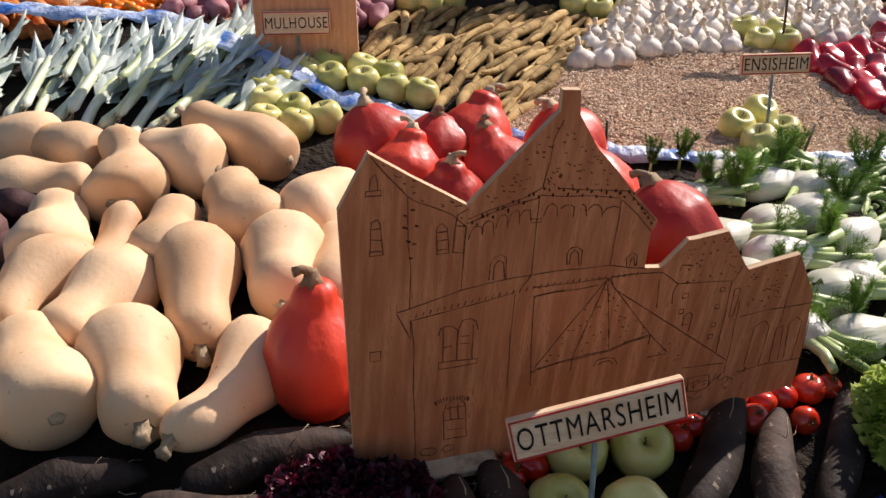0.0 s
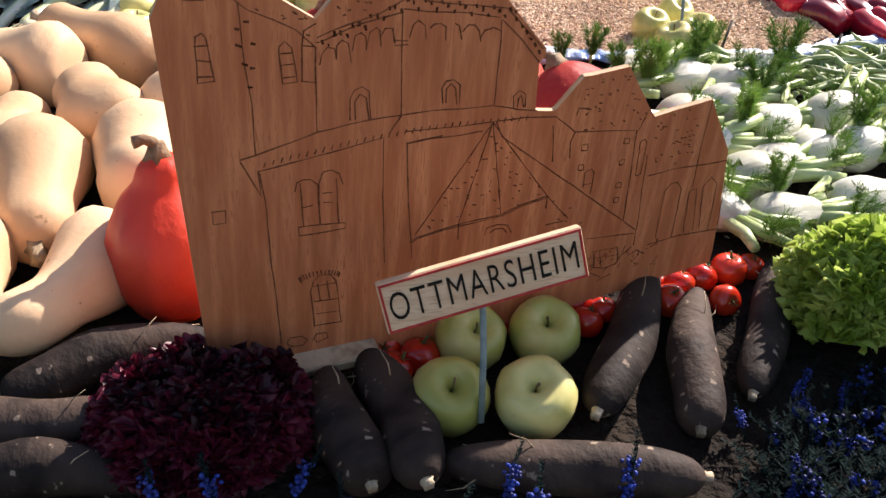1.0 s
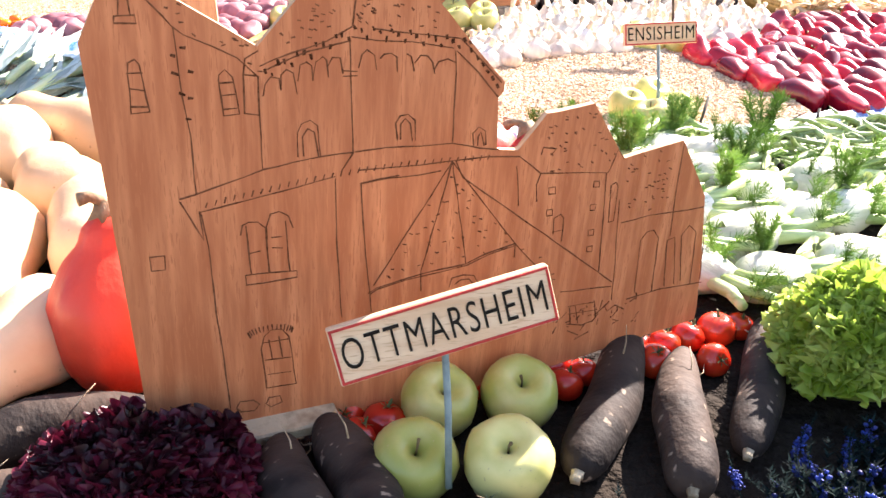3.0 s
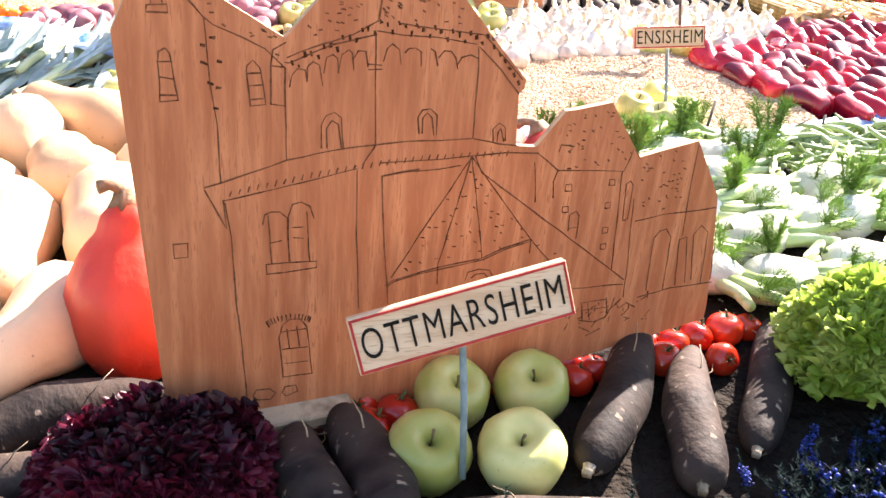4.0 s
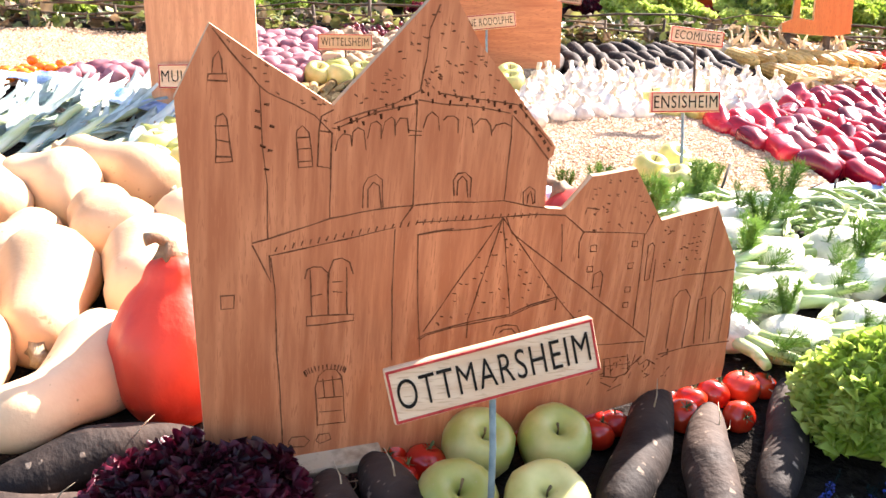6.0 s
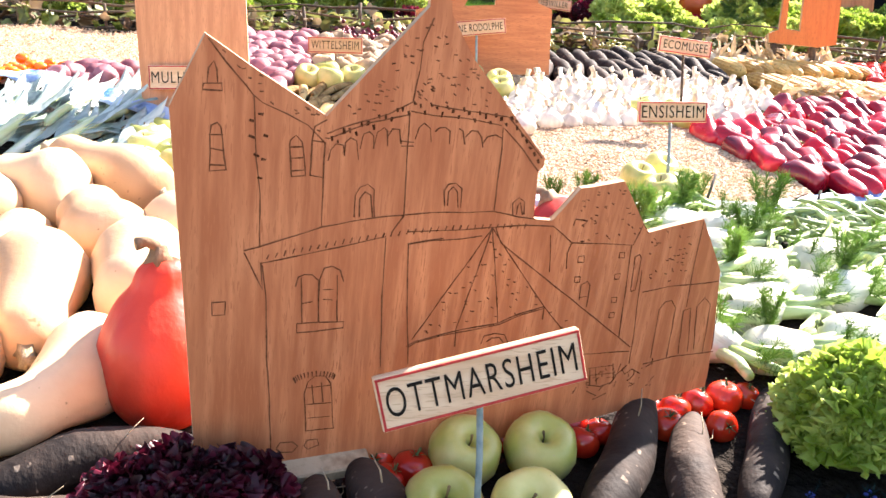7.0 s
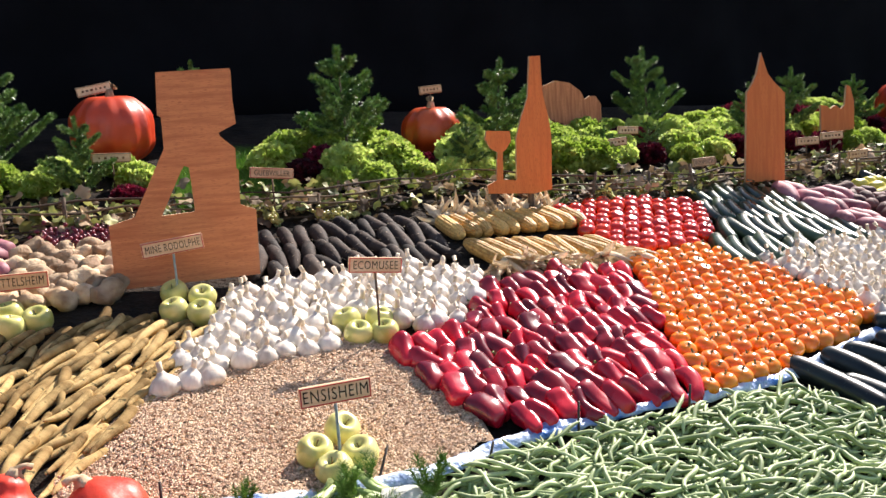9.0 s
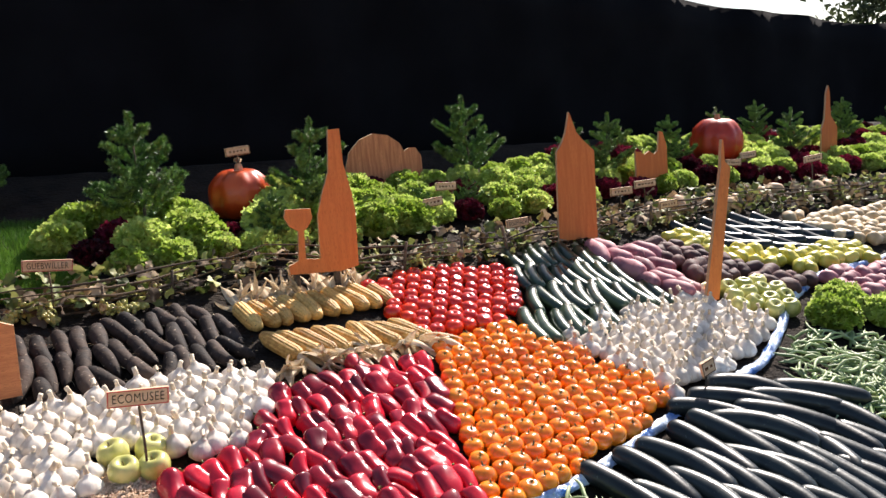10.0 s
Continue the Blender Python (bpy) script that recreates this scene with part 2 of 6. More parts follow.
def part(name, vf, mat, parent=None, label="", smooth=True):
    me = bpy.data.meshes.new(name)
    me.from_pydata(vf[0], [], vf[1])
    me.materials.append(mat)
    if smooth:
        me.polygons.foreach_set("use_smooth", [True] * len(me.polygons))
    me.update()
    ob = new(name, me)
    if parent:
        ob.parent = parent
    return tagged(ob, label)


def thing(name, label, category, group="", kind=""):
    return tagged(new(name), label, category, group, kind)


def lathe(profile, seg=16, lobes=0, amp=0.0, rough=0.0, bend=0.0, squash=1.0, seed=0, twist=0.0):
    """Round body about z from (radius, height) pairs, with lobes, unevenness and a bend along x."""
    vs, fs = [], []
    z0, z1 = profile[0][1], profile[-1][1]
    for i, (r, z) in enumerate(profile):
        t = (z - z0) / (z1 - z0) if z1 != z0 else 0
        for k in range(seg):
            a = 2 * math.pi * k / seg
            q = r * (1 + (amp * math.cos(lobes * a + twist * t) if lobes else 0))
            p = Vector((q * math.cos(a), q * math.sin(a) * squash, z))
            if rough:
                s = noise.noise(Vector((p.x * 9 + seed, p.y * 9, p.z * 9)) * (0.35 / max(abs(z1 - z0), 0.02)))
                p.x, p.y = p.x * (1 + rough * s), p.y * (1 + rough * s)
            p.x += bend * (math.sin(math.pi * t) - 0.5)
            vs.append(tuple(p))
    n = len(profile)
    for i in range(n - 1):
        for k in range(seg):
            j = (k + 1) % seg
            fs.append((i * seg + k, i * seg + j, (i + 1) * seg + j, (i + 1) * seg + k))
    fs.append(tuple(range(seg))[::-1])
    fs.append(tuple((n - 1) * seg + k for k in range(seg)))
    return vs, fs


def smooth_profile(keys, n=14):
    """Radius-height pairs on a smooth curve through the keys."""
    out = []
    m = len(keys) - 1
    for i in range(n + 1):
        u = i / n * m
        k = min(int(u), m - 1)
        t = u - k
        p = [Vector(keys[min(max(k + d, 0), m)]) for d in (-1, 0, 1, 2)]
        q = 0.5 * (2 * p[1] + (p[2] - p[0]) * t + (2 * p[0] - 5 * p[1] + 4 * p[2] - p[3]) * t * t + (3 * p[1] - p[0] - 3 * p[2] + p[3]) * t ** 3)
        out.append((max(q.x, 0.0004), q.y))
    return out


def tube(points, radii, seg=7):
    vs, fs = [], []
    pts = [Vector(p) for p in points]
    for i, p in enumerate(pts):
        d = (pts[min(i + 1, len(pts) - 1)] - pts[max(i - 1, 0)]).normalized()
        a = d.cross(Vector((0, 0, 1)) if abs(d.z) < 0.9 else Vector((1, 0, 0))).normalized()
        b = d.cross(a)
        r = radii[i] if isinstance(radii, (list, tuple)) else radii
        for k in range(seg):
            w = 2 * math.pi * k / seg
            vs.append(tuple(p + r * (math.cos(w) * a + math.sin(w) * b)))
    for i in range(len(pts) - 1):
        for k in range(seg):
            j = (k + 1) % seg
            fs.append((i * seg + k, i * seg + j, (i + 1) * seg + j, (i + 1) * seg + k))
    fs.append(tuple(range(seg))[::-1])
    fs.append(tuple((len(pts) - 1) * seg + k for k in range(seg)))
    return vs, fs


def box(sx, sy, sz, bevel=0.0):
    bm = bmesh.new()
    bmesh.ops.create_cube(bm, size=1, matrix=Matrix.Diagonal((sx, sy, sz, 1)))
    if bevel:
        bmesh.ops.bevel(bm, geom=bm.edges[:], offset=bevel, segments=1, affect="EDGES")
    vf = [tuple(v.co) for v in bm.verts], [tuple(v.index for v in f.verts) for f in bm.faces]
    bm.free()
    return vf


SLOPE = Vector((0.03, -0.295, 1)).normalized()
TILTED = Vector((0, 0, 1)).rotation_difference(SLOPE).to_matrix().to_4x4()


def lying(x, y, h, yaw, pitch=0.0, roll=0.0, s=1.0):
    """Pose of a body whose axis is its own z, laid down on the slope, pointing along yaw (degrees from x)."""
    return Matrix.Translation((x, y, G(x, y) + h)) @ TILTED @ pose(0, 0, 0, 0, 0, yaw) @ pose(0, 0, 0, 0, 90 + pitch, 0) @ pose(0, 0, 0, 0, 0, roll) @ Matrix.Scale(s, 4)


def standing(x, y, h, yaw=0.0, tx=0.0, ty=0.0, s=1.0, slope=0.5):
    up = Vector((0, 0, 1)).lerp(SLOPE, slope).normalized()
    return Matrix.Translation((x, y, G(x, y) + h)) @ Vector((0, 0, 1)).rotation_difference(up).to_matrix().to_4x4() @ pose(0, 0, 0, tx, ty, 0) @ pose(0, 0, 0, 0, 0, yaw) @ Matrix.Scale(s, 4)


def spread(protos, poses):
    """Place copies of the prototypes, in turn, at the poses; the prototypes themselves take the first ones."""
    for i, m in enumerate(poses):
        p = protos[i % len(protos)]
        if i < len(protos):
            continue
        copy_thing(p, m)
    for p, m in zip(protos, poses):
        p.matrix_basis = m
    for p in protos[len(poses):]:
        for o in (*p.children_recursive, p):
            bpy.data.objects.remove(o)


def inside(p, poly):
    x, y = p
    c = False
    for (x0, y0), (x1, y1) in zip(poly, poly[1:] + poly[:1]):
        if (y0 > y) != (y1 > y) and x < (x1 - x0) * (y - y0) / (y1 - y0) + x0:
            c = not c
    return c


def pack(poly, dx, dy, ang=0.0, jitter=0.12, seed=1):
    """Staggered rows inside an outline: rows run along ang degrees, dx apart in the row, dy from row to row."""
    rng = random.Random(seed)
    c, s = math.cos(radians(ang)), math.sin(radians(ang))
    cx, cy = sum(p[0] for p in poly) / len(poly), sum(p[1] for p in poly) / len(poly)
    out = []
    for j in range(-90, 91):
        for i in range(-90, 91):
            u = (i + 0.5 * (j % 2)) * dx + rng.uniform(-jitter, jitter) * dx
            v = j * dy + rng.uniform(-jitter, jitter) * dy
            q = (cx + c * u - s * v, cy + s * u + c * v)
            if abs(u) < 3 and abs(v) < 3 and inside(q, poly):
                out.append(q)
    return sorted(out, key=lambda q: (round(q[1], 2), q[0]))


# ---- the setting ----
def ground_sheet():
    xs = [-300, -60, -15, -6] + [-4 + 0.05 * i for i in range(241)] + [10, 15, 60, 300]
    ys = [-300, -60, -15, -4, -2] + [-1 + 0.05 * i for i in range(117)] + [6, 8, 15, 60, 300]
    vs, fs = [], []
    for y in ys:
        for x in xs:
            z = G(x, y)
            if -4 < x < 8 and -1 < y < 4.8:
                z += 0.008 * noise.noise(Vector((x * 9, y * 9, 0))) + 0.004 * noise.noise(Vector((x * 30, y * 30, 3)))
            vs.append((x, y, z))
    n = len(xs)
    for j in range(len(ys) - 1):
        for i in range(n - 1):
            fs.append((j * n + i, j * n + i + 1, (j + 1) * n + i + 1, (j + 1) * n + i))
    tagged(part("ground", (vs, fs), SOIL), "dark crumbly soil bed sloping up to the fence", "ground", kind="structure")


def unseen_ground():
    """Unseen gravel sheet before the bed and behind the camera, added to bounce light."""
    vs, fs = [], []
    xs, ys = [-9 + 0.3 * i for i in range(74)], [-6 + 0.3 * i for i in range(22)]
    for y in ys:
        for x in xs:
            vs.append((x, y, G(x, y) + 0.012 + 0.006 * noise.noise(Vector((x * 2, y * 2, 8)))))
    n = len(xs)
    for j in range(len(ys) - 1):
        for i in range(n - 1):
            fs.append((j * n + i, j * n + i + 1, (j + 1) * n + i + 1, (j + 1) * n + i))
    tagged(part("pavement", (vs, fs), BOUNCE), "unseen grey-brown gravel sheet added to bounce light onto the display", "path", kind="structure")


def sheet(name, poly, mat, h, label, category, mound=0.012, step=0.03):
    """A slightly mounded layer over an outline."""
    x0, x1 = min(p[0] for p in poly), max(p[0] for p in poly)
    y0, y1 = min(p[1] for p in poly), max(p[1] for p in poly)
    idx, vs, fs = {}, [], []
    nx, ny = int((x1 - x0) / step) + 2, int((y1 - y0) / step) + 2
    for j in range(ny):
        for i in range(nx):
            x, y = x0 + i * step, y0 + j * step
            if inside((x + step / 2, y + step / 2), poly):
                q = []
                for a, b in ((i, j), (i + 1, j), (i + 1, j + 1), (i, j + 1)):
                    if (a, b) not in idx:
                        idx[a, b] = len(vs)
                        px, py = x0 + a * step, y0 + b * step
                        vs.append((px, py, G(px, py) + h + mound * noise.noise(Vector((px * 6, py * 6, 1)))))
                    q.append(idx[a, b])
                fs.append(q)
    return tagged(part(name, (vs, fs), mat), label, category, kind="stuff")


def grains(name, poly, count, label, category, seed=3):
    """Loose kernels lying at random over an outline."""
    rng = np.random.default_rng(seed)
    x0, x1 = min(p[0] for p in poly), max(p[0] for p in poly)
    y0, y1 = min(p[1] for p in poly), max(p[1] for p in poly)
    base = np.array([(1, 0, 0), (0, 1, 0), (-1, 0, 0), (0, -1, 0), (0, 0, 1), (0, 0, -1)], float) * (0.0039, 0.0021, 0.0017)
    tris = np.array([(0, 1, 4), (1, 2, 4), (2, 3, 4), (3, 0, 4), (1, 0, 5), (2, 1, 5), (3, 2, 5), (0, 3, 5)])
    vs, fs, n = [], [], 0
    while n < count:
        x, y = rng.uniform(x0, x1), rng.uniform(y0, y1)
        if not inside((x, y), poly):
            continue
        a, b, s = rng.uniform(0, 6.28), rng.uniform(-0.5, 0.5), rng.uniform(0.75, 1.25)
        ca, sa, cb, sb = math.cos(a), math.sin(a), math.cos(b), math.sin(b)
        p = base * s
        p = np.c_[p[:, 0] * cb + p[:, 2] * sb, p[:, 1], p[:, 2] * cb - p[:, 0] * sb]
        p = np.c_[p[:, 0] * ca - p[:, 1] * sa, p[:, 0] * sa + p[:, 1] * ca, p[:, 2]]
        z = G(x, y) + 0.016 + 0.012 * noise.noise(Vector((x * 6, y * 6, 1))) + rng.uniform(-0.001, 0.0025)
        vs.append(p + (x, y, z))
        fs.append(tris + 6 * n)
        n += 1
    tagged(part(name, (np.concatenate(vs).tolist(), np.concatenate(fs).tolist()), GRAIN, smooth=False), label, category, kind="stuff")


def fence():
    """Black cloth on a line of posts behind the bed; its top sinks to one side."""
    vs, fs = [], []
    xs = [-7 + 0.12 * i for i in range(210)]
    for x in xs:
        y = 4.45 + 0.08 * x + 0.03 * math.sin(x * 5) + 0.015 * math.sin(x * 13)
        top = 2.45 - 0.112 * x + 0.012 * math.sin(x * 2.1)
        if x > 6.9:
            top += 0.12 * min(1.0, (x - 6.9) / 0.8)
        for k in range(6):
            vs.append((x, y + 0.02 * math.sin(x * 9 + k), G(x, 4.4) - 0.1 + (top - G(x, 4.4) + 0.1) * k / 5))
    for i in range(len(xs) - 1):
        for k in range(5):
            fs.append((i * 6 + k, (i + 1) * 6 + k, (i + 1) * 6 + k + 1, i * 6 + k + 1))
    cloth = tagged(part("fence", (vs, fs), FENCE), "black shade cloth fence behind the display", "fence", kind="structure")
    solid = cloth.modifiers.new("thickness", "SOLIDIFY")
    solid.thickness = 0.006
    for x in (-5, -2.5, 0, 2.5, 5, 7.5, 10, 12.5):
        top = 2.36 - 0.112 * x
        p = part("post", tube([(x, 4.55 + 0.08 * x, 0.8), (x, 4.55 + 0.08 * x, top - 0.03)], 0.025, 8), TWIG, cloth)


def ribbon(name, line, width, mat, label, category):
    """Crumpled plastic strip standing along a curved line."""
    pts = [Vector((*p, 0)) for p in line]
    path = []
    for a, b in zip(pts, pts[1:]):
        n = max(2, int((b - a).length / 0.012))
        path += [a.lerp(b, i / n) for i in range(n)]
    path.append(pts[-1])
    sm = [sum((path[min(max(i + d, 0), len(path) - 1)] for d in range(-6, 7)), Vector()) / 13 for i in range(len(path))]
    vs, fs = [], []
    cols = 7
    for i, p in enumerate(sm):
        d = (sm[min(i + 1, len(sm) - 1)] - sm[max(i - 1, 0)]).normalized()
        side = Vector((-d.y, d.x, 0))
        for k in range(cols):
            t = k / (cols - 1) - 0.5
            w = width * (1 + 0.35 * noise.noise(Vector((i * 0.05, 7, 0)))) * (1 + 0.9 * min(1, max(0, (0.25 - p.x) / 0.3)))
            q = p + side * t * w
            z = G(q.x, q.y) + 0.008 + 0.045 * min(1, max(0, (-0.12 - q.x) / 0.12)) + 0.016 * math.cos(t * 2.6) + 0.012 * noise.noise(Vector((i * 0.16, k * 0.9, 2))) + 0.006 * noise.noise(Vector((i * 0.5, k * 2.1, 5)))
            vs.append((q.x, q.y, z))
    for i in range(len(sm) - 1):
        for k in range(cols - 1):
            fs.append((i * cols + k, i * cols + k + 1, (i + 1) * cols + k + 1, (i + 1) * cols + k))
    ob = tagged(part(name, (vs, fs), mat), label, category)
    ob.modifiers.new("thickness", "SOLIDIFY").thickness = 0.0015


WHEAT = [(0.23, 1.75), (0.26, 1.66), (0.42, 1.62), (0.68, 1.60), (0.92, 1.61), (1.06, 1.7), (1.06, 1.83), (1.04, 2.03), (0.98, 2.16), (0.85, 2.2), (0.45, 2.08)]
WHEAT_FAR = [(-1.3, 2.1), (-0.72, 2.2), (-0.5, 2.24), (-0.3, 2.2), (-0.28, 2.8), (-0.5, 2.85), (-1.3, 2.85)]
TARP_LINE = [(-1.5, 2.2), (-0.93, 2.13), (-0.5, 2.1), (-0.3, 1.92), (-0.07, 1.8), (0.08, 1.72), (0.25, 1.67), (0.42, 1.62), (0.68, 1.6), (0.92, 1.62), (1.14, 1.69),
             (1.42, 1.73), (1.83, 1.77), (2.11, 1.87), (2.41, 1.98), (2.76, 2.07), (3.02, 2.24), (3.17, 2.36), (3.5, 2.52), (4.4, 2.6)]
ground_sheet()
unseen_ground()
fence()
sheet("wheat_bed", WHEAT, GRAINBED, 0.012, "bed of loose pale brown wheat grain", "grain")
grains("wheat_grain", WHEAT, 33000, "loose pale brown wheat kernels spread on the bed", "grain")
sheet("wheat_bed", WHEAT_FAR, GRAINBED, 0.012, "bed of loose pale brown wheat grain", "grain")
grains("wheat_grain", WHEAT_FAR, 9000, "loose pale brown wheat kernels spread on the bed", "grain", 4)
ribbon("tarp_edging", TARP_LINE, 0.032, TARP, "crumpled blue plastic sheet edging between the beds, white highlights in its colour", "plastic sheet")


# ---- wooden boards and signs ----
def slab(outline, thick):
    """Flat board cut from an outline in (x, z), front at y = 0."""
    n = len(outline)
    vs = [(x, 0, z) for x, z in outline] + [(x, thick, z) for x, z in outline]
    area = sum(a[0] * b[1] - b[0] * a[1] for a, b in zip(outline, outline[1:] + outline[:1]))
    ring = list(range(n)) if area > 0 else list(range(n))[::-1]
    fs = [tuple(ring), tuple(i + n for i in ring[::-1])]
    return vs, fs, [(ring[k], ring[k] + n, ring[(k + 1) % n] + n, ring[(k + 1) % n]) for k in range(n)]


def cut_board(name, outline, thick, mat, label, category, m, hole=None):
    """outline and hole in (x, z) of the board's own plane; hole cuts through."""
    ob = thing(name, label, category)
    bm = bmesh.new()

    def loop(o, y):
        v = [bm.verts.new((x, y, z)) for x, z in o]
        return v, [bm.edges.new((v[i], v[(i + 1) % len(v)])) for i in range(len(v))]

    rims = []
    for y in (0, thick):
        edges = []
        for o in [outline] + ([hole] if hole else []):
            v, e = loop(o, y)
            edges += e
            rims.append(v)
        bmesh.ops.triangle_fill(bm, use_beauty=True, edges=edges)
    bm.normal_update()
    face = part("panel", ([tuple(v.co) for v in bm.verts], [tuple(v.index for v in f.verts) for f in (bm.verts.index_update() or bm.faces)]), mat, ob, smooth=False)
    bm.free()
    vs, fs = [], []
    for o in [outline] + ([hole] if hole else []):
        n, k = len(o), len(vs)
        vs += [(x, 0, z) for x, z in o] + [(x, thick, z) for x, z in o]
        fs += [(k + i, k + i + n, k + (i + 1) % n + n, k + (i + 1) % n) for i in range(n)]
    part("edge_band", (vs, fs), EDGE, face, "pale sawn plywood edge", smooth=False)
    ob.matrix_basis = m
    return ob


def strokes(lines, width, y=-0.0006):
    """Flat drawn lines in (x, z), slightly wavering, as thin ribbons."""
    vs, fs = [], []
    rng = random.Random(len(lines))
    for line in lines:
        pts = []
        for a, b in zip(line, line[1:]):
            a, b = Vector(a), Vector(b)
            n = max(1, int((b - a).length / 0.012))
            pts += [a.lerp(b, i / n) for i in range(n)]
        pts.append(Vector(line[-1]))
        o = len(vs)
        for i, p in enumerate(pts):
            d = (pts[min(i + 1, len(pts) - 1)] - pts[max(i - 1, 0)]).normalized()
            s = Vector((-d.y, d.x)) * width * rng.uniform(0.3, 0.75)
            j = Vector((rng.uniform(-1, 1), rng.uniform(-1, 1))) * width * 0.35
            vs += [(*(p + s + j), y), (*(p - s + j), y)]
        fs += [(o + 2 * i, o + 2 * i + 1, o + 2 * i + 3, o + 2 * i + 2) for i in range(len(pts) - 1)]
    return [(x, y2, z) for x, z, y2 in vs], fs


def lettering(text, size, mat, parent, m, thick=0.0, wide=1.0):
    cu = bpy.data.curves.new("lettering", "FONT")
    cu.body, cu.size, cu.align_x, cu.align_y = text, size, "CENTER", "CENTER"
    cu.offset, cu.extrude, cu.space_character = thick, 0.0003, 1.12
    cu.resolution_u = 4
    tmp = bpy.data.objects.new("lettering", cu)
    scene.collection.objects.link(tmp)
    bpy.context.view_layer.update()
    me = bpy.data.meshes.new_from_object(tmp.evaluated_get(bpy.context.evaluated_depsgraph_get()))
    bpy.data.objects.remove(tmp)
    me.transform(m @ pose(0, 0, 0, 90) @ Matrix.Diagonal((wide, 1, 1, 1)))
    me.materials.clear()
    me.materials.append(mat)
    ob = new("lettering", me)
    ob.parent = parent
    return ob


def sign(x, y, z, w, h, label, text="", tilt=0.0, yaw=0.0, foot=None, lean=0.0, size=0.75, bars=0, red=True, stick=STICK, wide=0.8, thick=0.01):
    """Small plank sign on a stick; z is the plank's centre. tilt turns it in its own plane."""
    ob = thing("name_sign", label, "sign", "name signs")
    c = pose(0, 0, 0, lean, -tilt, 0)
    plank = part("plank", moved(box(w, thick, h, 0.0012), c), PLANK, ob, smooth=False)
    e = 0.0022
    rim = []
    for px, pz, sx, sz in ((0, h / 2 - e, w - 0.002, 0.0022), (0, -h / 2 + e, w - 0.002, 0.0022), (-w / 2 + e, 0, 0.0022, h - 0.006), (w / 2 - e, 0, 0.0022, h - 0.006)):
        rim.append(moved(moved(box(sx, 0.0008, sz), pose(px, -thick / 2 - 0.0006, pz)), c))
    part("border_line", join(*rim), RED if red else BURN, plank, "hand-drawn border line", smooth=False)
    if text:
        lettering(text, h * size, INK, plank, c @ pose(0, -thick / 2 - 0.0008, -h * 0.02), -0.004 * h, wide)
    if bars:
        rng = random.Random(int(x * 100))
        b = [moved(moved(box(w * 0.72 / bars * rng.uniform(0.3, 0.7), 0.0008, h * 0.2 * rng.uniform(0.8, 1.2)), pose(w * 0.76 * ((i + 0.5) / bars - 0.5), -thick / 2 - 0.0006, 0)), c) for i in range(bars)]
        part("writing", join(*b), BURN, plank, "dark illegible hand writing", smooth=False)
    base = G(x, y) - 0.01 if foot is None else foot
    part("stick", tube([(0, thick / 2 + 0.003, base - z), (0.002, thick / 2 + 0.003, (base - z) / 2), (0, thick / 2 + 0.003, h * 0.3)], 0.0032, 7), stick, ob)
    ob.matrix_basis = pose(x, y, z, 0, 0, yaw)
    return ob


